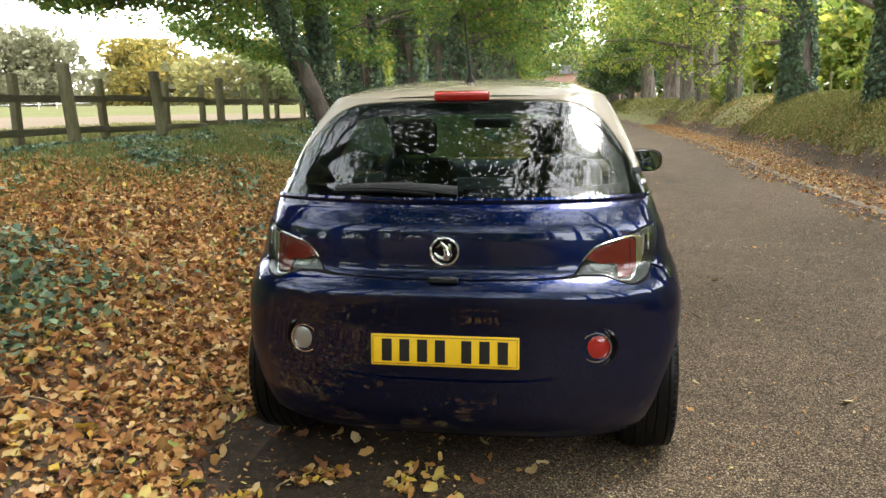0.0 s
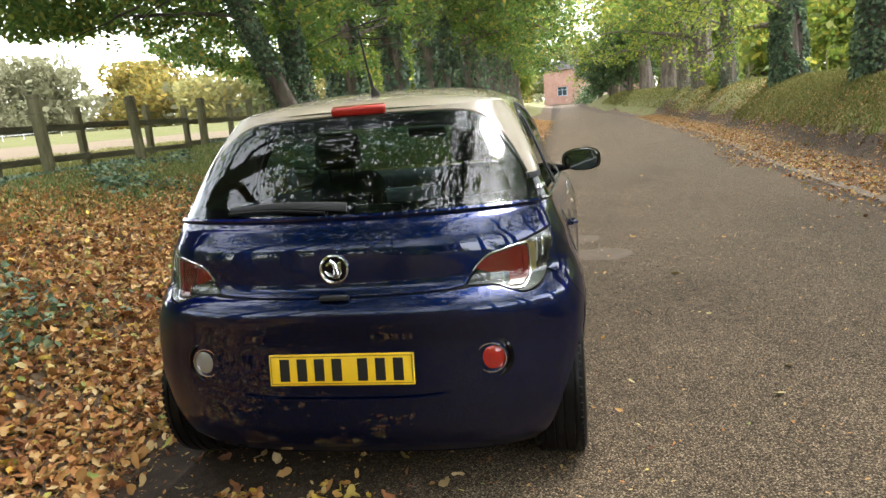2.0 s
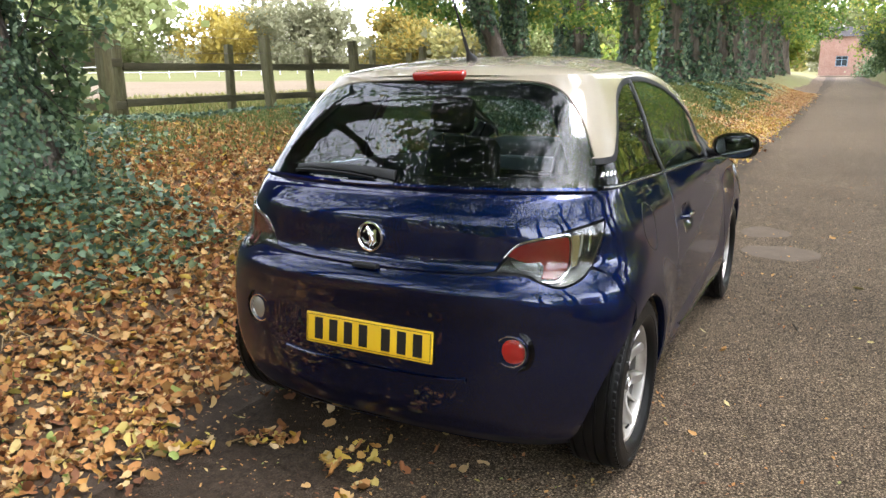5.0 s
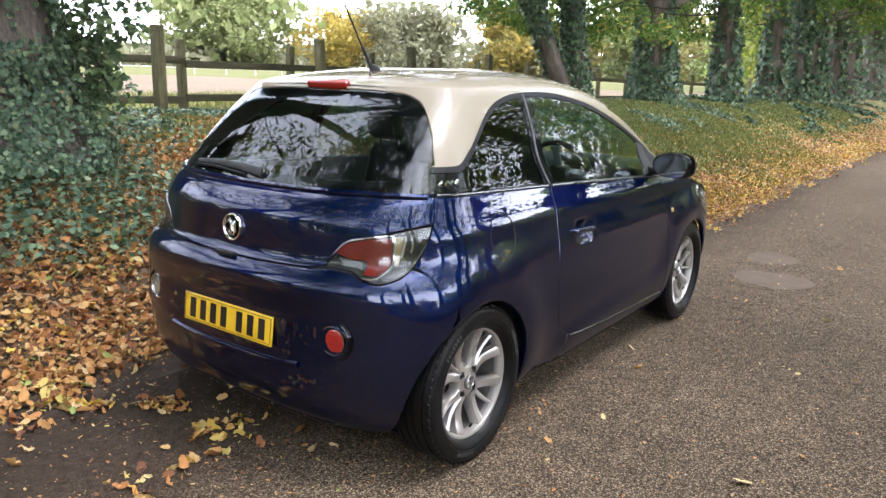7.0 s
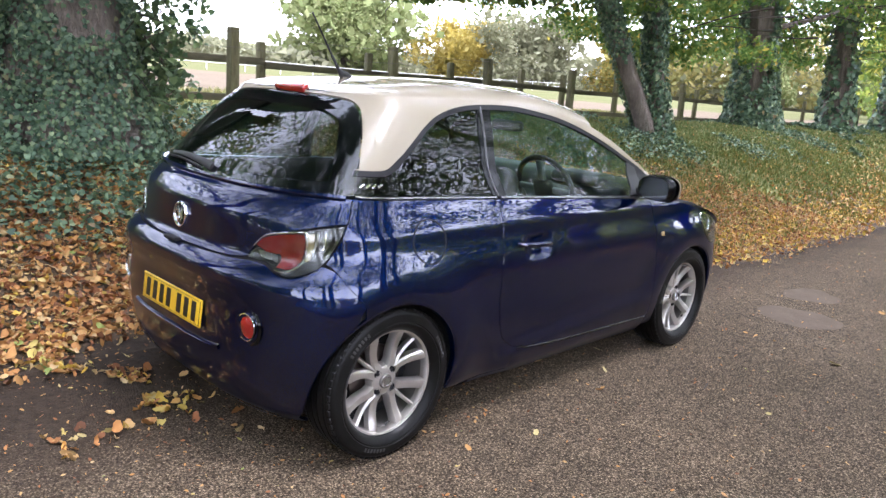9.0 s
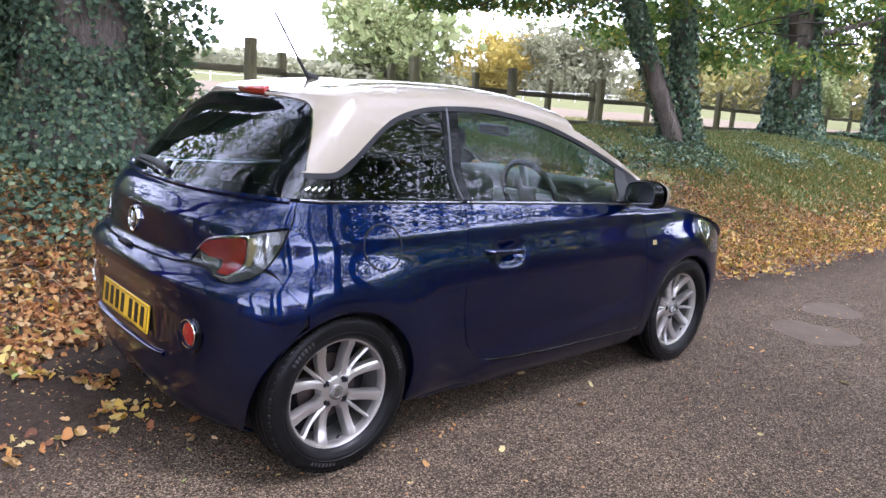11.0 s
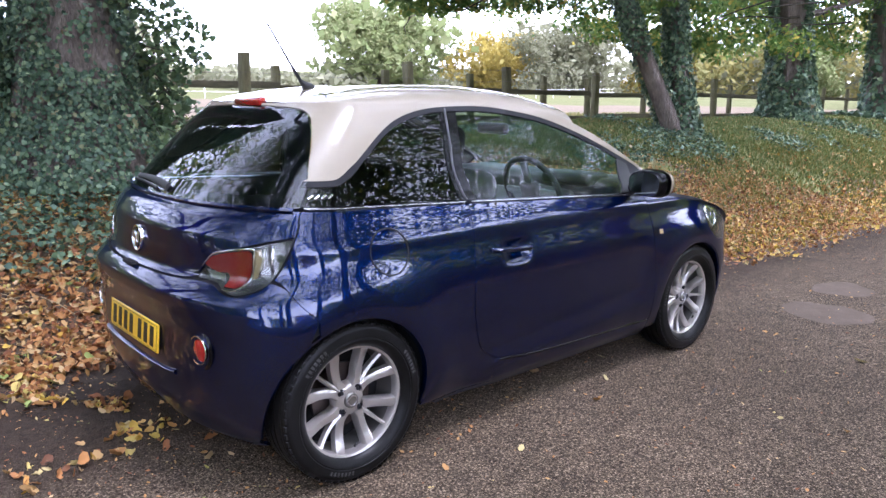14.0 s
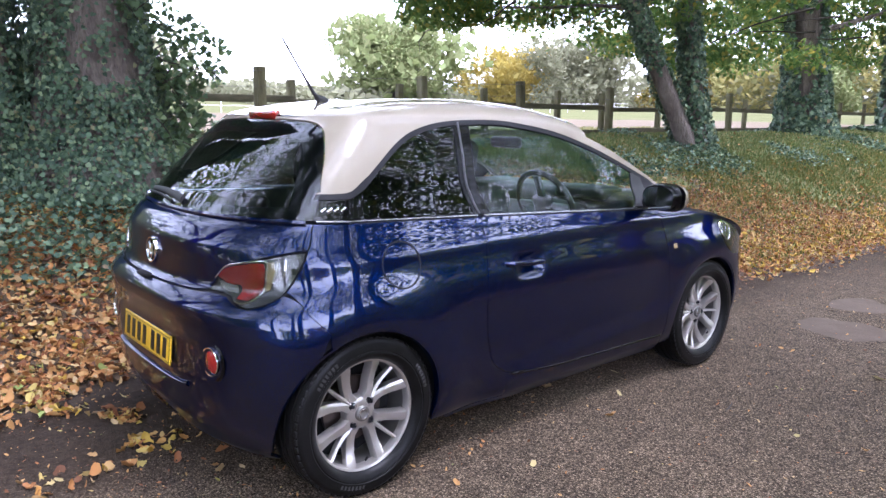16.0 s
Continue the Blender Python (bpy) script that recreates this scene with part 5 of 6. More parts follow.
DRIFT = [(-1.10, -.52), (-.95, -.66), (-.80, -.72), (-.62, -.57), (-.47, -.43), (-.40, -.44)]
TAIL = [(-.29, -.49), (-.14, -.53), (-.07, -.43), (-.11, -.33), (-.17, -.55)]
STRAY = [(-.04, -.69), (.02, -.61), (-.01, -.80), (-.03, -.93), (.04, -.89), (.11, -.96)]
yellow, brown = [], []
for i in range(130):
    x, y = along(DRIFT, rng.random())
    (yellow if rng.random() < .45 else brown).append((x + rng.normal() * .035, y + rng.normal() * .035 - .03))
for i in range(34):
    x, y = along(TAIL, rng.random())
    yellow.append((x + rng.normal() * .055, y + rng.normal() * .045))
for x, y in STRAY:
    yellow += [(x + rng.normal() * .025, y + rng.normal() * .02) for _ in range(2)]
    brown += [(x + rng.normal() * .045, y + rng.normal() * .03) for _ in range(3)]
# brown leaves thin out from the edge of the litter towards the lane
LITTER_EDGE = curve([(-3, -.55), (-1.1, -.62), (-.75, -.80), (-.26, -1.02), (0, -1.2), (.6, -1.3), (2, -1.2)])
for i in range(900):
    y = rng.uniform(-2.6, 1.8)
    brown.append((LITTER_EDGE(y) - .45 + .75 * rng.random() ** 1.7 * rng.random() ** .8, y))
brown += [(rng.uniform(-.9, .55), rng.uniform(-.45, 1.8)) for _ in range(110)]
tagged(leaves("leaf_drift", on_ground(yellow, .008), rng.uniform(.034, .062, len(yellow)), LITTER_YELLOW, rng, None, .45, dry=True, fine=True), "yellow leaves drifted together behind the car", "fallen leaves", kind="stuff")
tagged(leaves("leaf_drift", on_ground(brown, .008), rng.uniform(.03, .07, len(brown)), LITTER, rng, None, .5, dry=True, fine=True), "brown leaves scattered beside and under the car", "fallen leaves", kind="stuff")
# bright fresh leaves in the band between the lane and the bank
def fresh_left(x, y):
    d = ROAD_LEFT(y) - x
    jig = noise.noise(Vector((x * 1.2, y * 1.2, 71)))
    return 0 if d < -.25 else max(.015, min(1, 1.15 - abs(d - .35) * 1.5 + .6 * jig))


fresh = on_ground(scatter(3400, -4.5, .2, 3, 22, fresh_left), .022)
tagged(leaves("leaf_litter", fresh, rng.uniform(.035, .075, len(fresh)), LITTER_YELLOW, rng, None, .6, dry=True), "fresh yellow leaves lying over the brown litter", "fallen leaves", kind="stuff")
fresh = on_ground(scatter(1500, -6, -.7, -3, 3.5, lambda x, y: max(.05, .5 + .9 * noise.noise(Vector((x * 1.1, y * 1.1, 77)))) if x < LITTER_EDGE(y) - .05 else 0), .024)
tagged(leaves("leaf_litter", fresh, rng.uniform(.035, .075, len(fresh)), LITTER_YELLOW, rng, None, .6, dry=True), "pale yellow leaves strewn over the bank", "fallen leaves", kind="stuff")
spots = [(1.69, .475), (1.58, 2.85), (.813, 1.553), (1.060, .64), (-1.08, -.083), (.607, 1.80), (.955, 1.30), (.974, .30), (1.876, 1.838)]
spots += [(rng.uniform(.5, 4.0), rng.uniform(-1.5, 14)) for _ in range(34)]
kinds = []
for i in range(4):
    kinds.append(leaves("fallen_leaf", [(0, 0, 0)], [1.0], LITTER_YELLOW if i < 2 else LITTER, rng, None, .2, dry=True, fine=True).data)
for o in [o for o in scene.objects if o.name.startswith("fallen_leaf")]:
    bpy.data.objects.remove(o)
for i, (x, y) in enumerate(spots):
    k = (2, 3, 2, 0, 3, 2)[i % 6] if i > 5 else 0
    ob = new("fallen_leaf", kinds[k])
    s = rng.uniform(.045, .07) if i < 6 else rng.uniform(.025, .055)
    ob.matrix_basis = pose(x, y, .010, rng.uniform(-8, 8), rng.uniform(-8, 8), rng.uniform(0, 360)) @ Matrix.Diagonal((s, s, s, 1))
    tagged(ob, "single yellow leaf lying on the asphalt" if k < 2 else "single dry brown leaf lying on the asphalt", "leaf", "stray leaves on the lane")
# fine grit and twigs on the lane
grit = [(rng.uniform(-.9, 4), rng.uniform(-2, 9)) for _ in range(4600)] + [(-1.4 + 2.2 * rng.random() ** 1.6, rng.uniform(-2.6, 1.2)) for _ in range(2600)]
tagged(leaves("leaf_crumbs", on_ground(grit, .006), .006 + .02 * rng.random(len(grit)) ** 2, LITTER, rng, None, .3), "crumbs of dry leaves strewn over the asphalt", "leaf crumbs", kind="stuff")
for i in range(22):
    x, y = (1.257, 1.824) if i == 0 else (rng.uniform(-2.6, -.9), rng.uniform(-2, 5))
    t, l = (1.9, .07) if i == 0 else (rng.uniform(0, 6.3), rng.uniform(.08, .3))
    z = max(ground_height(x, y), 0) + .012
    pts = [(x + l * k * math.cos(t) + rng.normal() * .006, y + l * k * math.sin(t) + rng.normal() * .006, max(ground_height(x + l * k * math.cos(t), y + l * k * math.sin(t)), 0) + .012) for k in (-1, -.4, .3, 1)]
    tagged(part("twig", tube(pts, [.003, .005, .004, .002], 5), TWIG, None, "thin dry twig lying among the leaves"), category="twig", group="fallen twigs")


# grass on the banks
def grass(n, xlo, xhi, ylo, yhi, keep, tall, label, mat=None):
    at = scatter(n, xlo, xhi, ylo, yhi, keep)
    vs, fs = [], []
    for x, y in at:
        z = ground_height(x, y)
        t, h = rng.uniform(0, 6.3), tall * rng.uniform(.5, 1.3)
        w, b = .006 + .0012 * y if y > 0 else .006, rng.normal(0, .4, 2) * h
        c, s = math.cos(t) * w, math.sin(t) * w
        i = len(vs)
        vs += [(x - c, y - s, z - .01), (x + c, y + s, z - .01), (x + b[0], y + b[1], z + h)]
        fs.append((i, i + 1, i + 2))
    ob = mesh_object("grass", vs, fs, mat or GRASS, None, "", False)
    return tagged(ob, label, "grass", kind="stuff")


def grass_left(x, y):
    d = ROAD_LEFT(y) - x
    if d < .25:
        return 0
    return max(0.02, min(1, (d - (2.0 - 1.2 * ease((y - 5) / 5)) + 1.4 * noise.noise(Vector((x * .8, y * .8, 31)))) * .8))


def grass_band(x, y):
    d = ROAD_LEFT(y) - x
    return 0 if d < .12 else max(0, .45 + 1.1 * noise.noise(Vector((x * 1.1, y * 1.1, 41))))


grass(11000, -2.6, -.1, 4.2, 16, grass_band, .05, "thin yellowing grass between the leaves at the lane edge", GRASS_YELLOW)
grass(30000, -6.6, -.5, 0, 30, grass_left, .065, "short rough grass among ivy on the bank")
grass(26000, -4.6, -.6, 3, 14, lambda x, y: min(1, .25 + grass_left(x, y)) if ROAD_LEFT(y) - x > .9 else 0, .05, "short green grass between the fallen leaves", GRASS)
grass(34000, 3.4, 11, 0, 75, lambda x, y: 0 if x - ROAD_RIGHT(y) < 1.4 else min(1, .45 + .5 * (x - ROAD_RIGHT(y) - 1.4)), .08, "rough pale grass on the far bank", GRASS_PALE)
grass(30000, 4.9, 9.0, 2, 24, lambda x, y: 0 if x - ROAD_RIGHT(y) < 1.4 + .3 * noise.noise(Vector((x, y * 1.7, 3))) else 1 if x - ROAD_RIGHT(y) < 3.0 else .4, .055, "rough grass spilling over the earth cut", GRASS_PALE)
grass(26000, -6.6, -2.4, -.5, 9, grass_left, .055, "short grass and moss below the fence", GRASS)
grass(24000, -5.8, -.8, 5, 26, grass_left, .042, "short green grass on the bank", GRASS)
grass(20000, -15, -6.0, 1, 26, lambda x, y: 1 if x > -8 else .5, .12, "pale meadow grass beyond the fence", GRASS_PALE)


# long dry stalks lying over the litter
for i in range(46):
    x, y = rng.uniform(-3.6, -1.25), rng.uniform(-1.4, 2.6)
    t, l = rng.uniform(0, 6.3), rng.uniform(.14, .42)
    rise = rng.uniform(.02, .16)
    pts = [(x + l * k * math.cos(t + .5 * k), y + l * k * math.sin(t + .5 * k), ground_height(x + l * k * math.cos(t), y + l * k * math.sin(t)) + .015 + rise * math.sin(k * 2.6)) for k in (0, .25, .5, .75, 1)]
    tagged(part("dry_stalk", tube(pts, [.0030, .0026, .0022, .0018, .0012], 5), STRAW, None, "long pale dry stalk lying over fallen leaves"), category="stalk", group="dry stalks")


# ivy over the ground
def ivy_patch(x, y):
    k = noise.noise(Vector((x * .55, y * .55, 41))) + .5 * noise.noise(Vector((x * 1.7, y * 1.7, 43)))
    d = ROAD_LEFT(y) - x
    if d < .9:
        return 0
    skirt = 1.25 - math.hypot((x + 2.95) / .75, (y - 8.55) / .9)
    if skirt > .25:
        return min(1, skirt)
    near_mound = 1.4 - math.hypot((x + 3.35) / 1.1, (y - .15) / 1.1)
    if y > 6:
        return max(0, min(1, (k - .22) * 2.0)) * (1 if d > 1.2 else 0)
    return max(0, min(1, near_mound * 1.3, 1)) + max(0, min(1, (k + .25 * (d - 4.0)) * 1.6)) + (.16 if k > .12 and .9 < d < 3.6 else 0)


patch = scatter(17000, -6.2, -1.4, -4, 16, ivy_patch)
pts = [(x, y, ground_height(x, y) + rng.uniform(.005, .10)) for x, y in patch]
tagged(leaves("ground_ivy", pts, rng.uniform(.028, .055, len(pts)), IVY, rng, (0, 0, .9), .55, True), "dark green ivy creeping over the bank", "ivy", kind="stuff")
patch = scatter(5000, -5.5, -1.5, 16, 40, ivy_patch)
pts = [(x, y, ground_height(x, y) + rng.uniform(.01, .12)) for x, y in patch]
tagged(leaves("ground_ivy", pts, rng.uniform(.08, .14, len(pts)), IVY, rng, (0, 0, .9), .55, True), "dark green ivy creeping over the verge", "ivy", kind="stuff")


# ---- trees ----
def branch_path(p, d, length, droop, n=6):
    pts, p, d = [Vector(p)], Vector(p), Vector(d).normalized()
    for i in range(n):
        d = (d + Vector((rng.normal() * .14, rng.normal() * .14, rng.normal() * .10 - droop * (i / n)))).normalized()
        p = p + d * length / n
        pts.append(p.copy())
    return pts


def tree(x, y, r, height, label, lean=(0, 0), limbs=9, low=2.4, spread=4.0, mat=None, leaf=.16, per=260, top_leaf=.30, bare=None, ivy=0, ivy_top=4.0, droop=.25, bias=(0, 0), ivy_leaf=.075, top_leaves=5000, sink=.15, flare=1.5, bare_low=False):
    """A tree with a tapered trunk, limbs, a leafy crown, and ivy on the trunk."""
    mat = mat or LIME
    z0 = ground_height(x, y) - sink
    t = tagged(empty("tree", Matrix.Translation((x, y, z0))), label, "tree", "trees along the lane")
    n = 14
    path, radii = [], []
    for i in range(n + 1):
        k = i / n
        h = height * k ** 1.15
        path.append(Vector((lean[0] * h + .10 * math.sin(h * .7 + x), lean[1] * h + .10 * math.sin(h * .6 + y), h)))
        radii.append(r * (1 - .72 * k) * (1 + (flare - 1) * math.exp(-h * 1.7)))
    part("trunk", tube(path, radii, 20, None, .22), BARK, t, "grey-brown furrowed trunk")

    def at_height(h):
        for i in range(n):
            if path[i + 1].z >= h:
                k = (h - path[i].z) / (path[i + 1].z - path[i].z)
                return path[i].lerp(path[i + 1], k), radii[i] + (radii[i + 1] - radii[i]) * k
        return path[-1], radii[-1]

    spots, sizes = [], []
    for i in range(limbs):
        k = i / max(1, limbs - 1)
        h = low + (height * .92 - low) * k ** 1.3
        p, rr = at_height(h)
        a = i * 2.4 + rng.uniform(-.4, .4) + x
        d = Vector((math.cos(a) + bias[0], math.sin(a) + bias[1], .35 + .5 * k))
        length = spread * (1 - .45 * k) * rng.uniform(.75, 1.15)
        pts = branch_path(p, d, length, droop)
        part("limb", tube(pts, [max(.010, rr * .27 * (1 - j / 7.3)) for j in range(7)], 7), BARK, t)
        for q in pts[2:]:
            for s in range(2):
                side = branch_path(q, Vector((rng.normal(), rng.normal(), rng.normal() * .4)), length * .30, .35, 4)
                if k < .5:
                    part("twig", tube(side, [.018, .014, .010, .007, .004], 4), TWIG, t)
                for w in side[1:]:
                    m = max(4, int(per / 60)) * (2 if k < .4 else 1)
                    for _ in range(m):
                        q2 = w + Vector(rng.normal(0, .15, 3)) * (spread / 4)
                        if q2.z + z0 < 4.2 and y < 5 and q2.x + x > -3.7:
                            continue
                        if x < 0 and 5 < y < 12 and q2.z + z0 < 2.35 + .36 * max(0.0, 9.8 - q2.y - y):
                            continue
                        spots.append(q2)
                        sizes.append(leaf * rng.uniform(.6, 1.3))
    crown = leaves("crown", spots, sizes, mat, rng, (0, 0, .4), .8, False, t, "leafy green crown with gaps", coarse=y > 17 or y < -2 or x > 9)
    if top_leaves:
        c, _ = at_height(height * .64)
        pos = rng.normal(0, 1, (top_leaves, 3))
        pos /= np.linalg.norm(pos, axis=1, keepdims=True)
        pos *= (rng.random((top_leaves, 1)) ** .4) * np.array([spread * 1.1, spread * 1.1, height * .38])
        pos += np.array([c.x + bias[0], c.y + bias[1], c.z])
        keep = [noise.noise(Vector(p) * .55 + Vector((x, y, 0))) > -.14 for p in pos]
        pos = pos[np.array(keep)]
        leaves("crown_top", pos, rng.uniform(.65, 1.35, len(pos)) * top_leaf, mat, rng, (0, 0, .4), .8, False, t, "leafy upper crown", coarse=True)
    if ivy:
        pts, nor = [], []
        for _ in range(ivy):
            h = ivy_top * rng.random() ** 1.25
            p, rr = at_height(max(.02, h))
            a = rng.uniform(0, 6.283)
            d = Vector((math.cos(a), math.sin(a), 0))
            if noise.noise(Vector((math.cos(a) * 1.3, math.sin(a) * 1.3, h * .5 + x))) < (-.12 if flare == 1.7 else -9 if bare_low else -.30 if flare < 1.6 else -9) and h > 1.0:
                continue
            if bare_low:
                if .2 < h < 1.35 + .3 * noise.noise(Vector((a * 2, 0, x))) and abs((a - bare + math.pi) % (2 * math.pi) - math.pi) < 1.25:
                    continue
            elif bare is not None and h > .95 + .5 * noise.noise(Vector((a * 3, h, x))) and abs((a - bare + math.pi) % (2 * math.pi) - math.pi) < .42 + .75 * noise.noise(Vector((a * 2, h * 2.2, 5))) and rng.random() < .86:
                continue
            if ivy > 9000 and noise.noise(Vector((math.cos(a) * 3, math.sin(a) * 3, h * 3.2))) < -.22 and rng.random() < .75:
                continue
            bulge = 1.05 + .35 * abs(noise.noise(Vector((math.cos(a) * 1.2, math.sin(a) * 1.2, h * 1.1 + y))))
            pts.append(p + d * (rr * bulge + rng.uniform(0, .09)))
            nor.append((d.x, d.y, .25))
        leaves("ivy", pts, rng.uniform(.6, 1.25, len(pts)) * ivy_leaf, IVY, rng, np.array(nor), .5, True, t, "dark glossy ivy on the trunk")
    return t


tree(-4.41, .49, .40, 14, "broad old tree with furrowed bark half hidden by dark ivy", limbs=8, low=3.2, spread=6.6, leaf=.13, per=150, top_leaves=10000, top_leaf=.12, droop=.05, ivy=38000, ivy_top=4.5, bias=(2.6, -.6), ivy_leaf=.040, flare=2.0, bare=-.22)
tree(-4.86, -.25, .26, 3.7, "ivy-smothered stem growing beside the old tree", limbs=3, low=2.7, spread=1.0, leaf=.09, per=60, top_leaves=0, ivy=20000, ivy_top=3.3, ivy_leaf=.042, flare=2.6)
tree(-3.30, 8.92, .135, 10, "leaning tree with bare lower bark and ivy above", lean=(-.22, -.34), limbs=8, low=2.2, spread=4.6, leaf=.10, per=120, ivy=8000, ivy_top=5, ivy_leaf=.05, bare=-1.05, bare_low=True, bias=(-.9, -.35), flare=1.25)
tree(-3.35, 9.12, .125, 11, "slim upright tree covered in dark ivy down to its foot", lean=(-.05, .0), limbs=9, low=2.4, spread=4.4, leaf=.10, per=120, ivy=11000, ivy_top=6, ivy_leaf=.055, bias=(-.2, -.2), flare=2.2)
tree(-4.58, 15.5, .38, 15, "stout tree with ragged ivy on its trunk", limbs=11, low=2.2, spread=5.0, leaf=.12, per=200, ivy=16000, ivy_top=5, ivy_leaf=.085, flare=1.7, bias=(.2, -.2))
for i, (tx, ty, tr, iv) in enumerate([(-4.6, 21.2, .34, 900), (-4.7, 27.2, .42, 900), (-4.3, 29.6, .40, 1500), (-4.6, 33.5, .5, 1600), (-4.4, 37.5, .5, 700), (-4.6, 43.5, .55, 600), (-4.3, 50, .55, 400), (-4.4, 58, .6, 300), (-4.3, 68, .6, 300), (-4.5, 80, .6, 0)]):
    tree(tx, ty, tr, 15, "tall lane-side tree with a furrowed trunk", lean=(rng.normal() * .03, rng.normal() * .03), limbs=13, low=3.3 + .3 * (i % 3), spread=5.8, leaf=.12 + .0025 * ty, per=360, ivy=int(iv * 1.6), ivy_top=4.5, ivy_leaf=.10 + .002 * ty, bias=(.5, -.1), top_leaves=9000)
for i, (tx, ty, tr, iv) in enumerate([(7.4, -10, .4, 0), (7.2, -3.5, .4, 0), (7.0, 3.2, .42, 0), (7.5, 15.0, .46, 6000), (8.0, 23.6, .49, 11000), (8.1, 33.0, .35, 1500), (8.5, 41.2, .68, 500), (8.35, 47, .46, 400), (8.5, 55, .70, 0), (7.8, 64, .65, 0), (6.8, 74, .6, 0), (6.2, 84, .6, 0)]):
    tree(tx, ty, tr, 15, "tall tree on the far bank with a thick trunk", lean=(rng.normal() * .03 + .02, 0), limbs=13, low=3.4 if ty < 10 or ty > 30 else 2.4, spread=5.4, leaf=.10 + .0022 * max(ty, 0), per=120 if ty < 10 else 330, ivy=iv, ivy_top=5, ivy_leaf=.085, bias=(-.5, 0), mat=LIME if i % 3 == 0 else LIME_PALE, top_leaves=5500 if ty < 10 else 9500 if ty < 22 else 6000, top_leaf=.14 if ty < 22 else .3, flare=1.25, sink=.75)
for tx, ty in ((-4.7, -4.6), (-4.5, -8.5), (-5.0, -14), (-4.5, -22), (7.5, -18), (7.5, -26), (10.5, .5), (10.8, 7.5), (11.6, 17), (10.5, -7)):
    tree(tx, ty, .45, 15, "tall lane-side tree with a leafy crown", limbs=8, low=3.0, spread=5, leaf=.24 if ty < -9 or tx > 0 else .14, per=160, top_leaves=7000 if tx < 0 and ty > -15 else 6000, top_leaf=.13 if ty > -15 and tx < 0 else .2)


def low_canopy(n, box, low, size, mat, label, seed, thin=.16):
    """Hanging foliage: leaves in clumps with gaps inside a box, above low(x, y)."""
    pts = []
    while len(pts) < n:
        p = Vector([rng.uniform(a, b) for a, b in box])
        fl = low(p.x, p.y) + .35 * noise.noise(Vector((p.x * 1.3, p.y * 1.3, seed)))
        if p.z < fl:
            continue
        k = noise.noise(Vector((p.x * .75, p.y * .75, p.z * 1.5 + seed))) + .22 * noise.noise(Vector((p.x * 3.1, p.y * 3.1, p.z * 4.2 + seed)))
        if k > thin:
            pts.append(p)
    t = tagged(empty("hanging_branches"), label, "branches")
    leaves("spray", pts, rng.uniform(.7, 1.3, n) * size, mat, rng, (0, 0, .5), .75, False, t, coarse=box[0][0] > 0 or box[1][1] < 0)
    for i in range(26):
        p = pts[int(rng.integers(n))]
        path = branch_path(p + Vector((1.2, .5, .3)), (-1, rng.normal() * .5, -.1), rng.uniform(1.0, 2.2), .15, 5)
        part("twig", tube(path, [.018, .014, .011, .008, .006, .003], 4), TWIG, t)
    return t


low_canopy(17000, ((-8.5, -3.2), (8.4, 13.5), (2.1, 4.6)), lambda x, y: 2.25 + .26 * max(0, -x - 5) + .35 * max(0, 10 - y), .10, LIME, "low leafy branches hanging over the rail fence", 3.0)
low_canopy(14000, ((-9.0, -4.5), (5.0, 8.4), (2.6, 4.8)), lambda x, y: 2.75 + .8 * max(0, -x - 6.4), .095, LIME, "leafy branches hanging above the meadow fence", 9.0, .09)
low_canopy(11000, ((-9.5, -3.0), (13.5, 22), (2.3, 6.0)), lambda x, y: 2.8 if x < -5.2 else 3.7, .13, LIME, "leafy branches hanging between the trunks", 15.0)

low_canopy(9000, ((-8.8, -4.9), (16.5, 25), (2.7, 5.6)), lambda x, y: 2.95, .13, LIME, "leafy branches hanging behind the row of trunks", 19.0, .06)
low_canopy(9000, ((-11.5, -4.4), (-9, -1.0), (1.8, 7.5)), lambda x, y: 1.95, .10, LIME, "low leafy branches above the bank behind the ivy tree", 27.0, .12)
low_canopy(3800, ((5.6, 10.5), (-11, 9), (2.6, 6.0)), lambda x, y: 2.9, .085, LIME, "leafy branches hanging along the far bank", 35.0, .24)
low_canopy(20000, ((4.6, 10.0), (-1, 16), (4.4, 9.5)), lambda x, y: 4.7, .09, LIME, "leafy boughs reaching over the lane", 51.0, .01)
# SHADY boughs are out of view, added to block sky and darken reflections.
low_canopy(20000, ((-3.2, 7.0), (-26, -8.5), (3.9, 10.0)), lambda x, y: 4.0, .16, SHADY, "unseen leafy boughs added to block sky along the lane behind", 81.0, .02)
low_canopy(13000, ((-3.6, 5.0), (-9.5, -4.4), (5.6, 10.0)), lambda x, y: 5.8, .13, SHADY, "unseen leafy boughs added over the lane behind the car", 101.0, -.06)
low_canopy(9000, ((-7.4, -3.2), (-7.0, -1.6), (6.6, 10.5)), lambda x, y: 6.8, .12, SHADY, "unseen high leafy boughs added over the bank", 103.0, -.04)
low_canopy(4500, ((-12.0, -6.2), (-7, -.3), (2.4, 8.5)), lambda x, y: 2.5, .13, LIME, "fine leafy boughs above the bank", 91.0, .12)
low_canopy(14000, ((7.5, 13), (1, 9), (4.2, 9.0)), lambda x, y: 4.6, .13, SHADY, "unseen leafy boughs added behind the far bank", 95.0, -.02)
low_canopy(19000, ((-3.4, 1.4), (-5.0, 2.6), (6.0, 8.8)), lambda x, y: 6.2, .14, SHADY, "unseen leafy boughs added to block sky above the parked car", 97.0, -.12)
low_canopy(12000, ((.8, 6.2), (3.0, 14.5), (7.2, 10.0)), lambda x, y: 7.4 + .12 * max(0, y - 9), .14, SHADY, "unseen leafy boughs added high over the lane to shade it", 111.0, -.04)
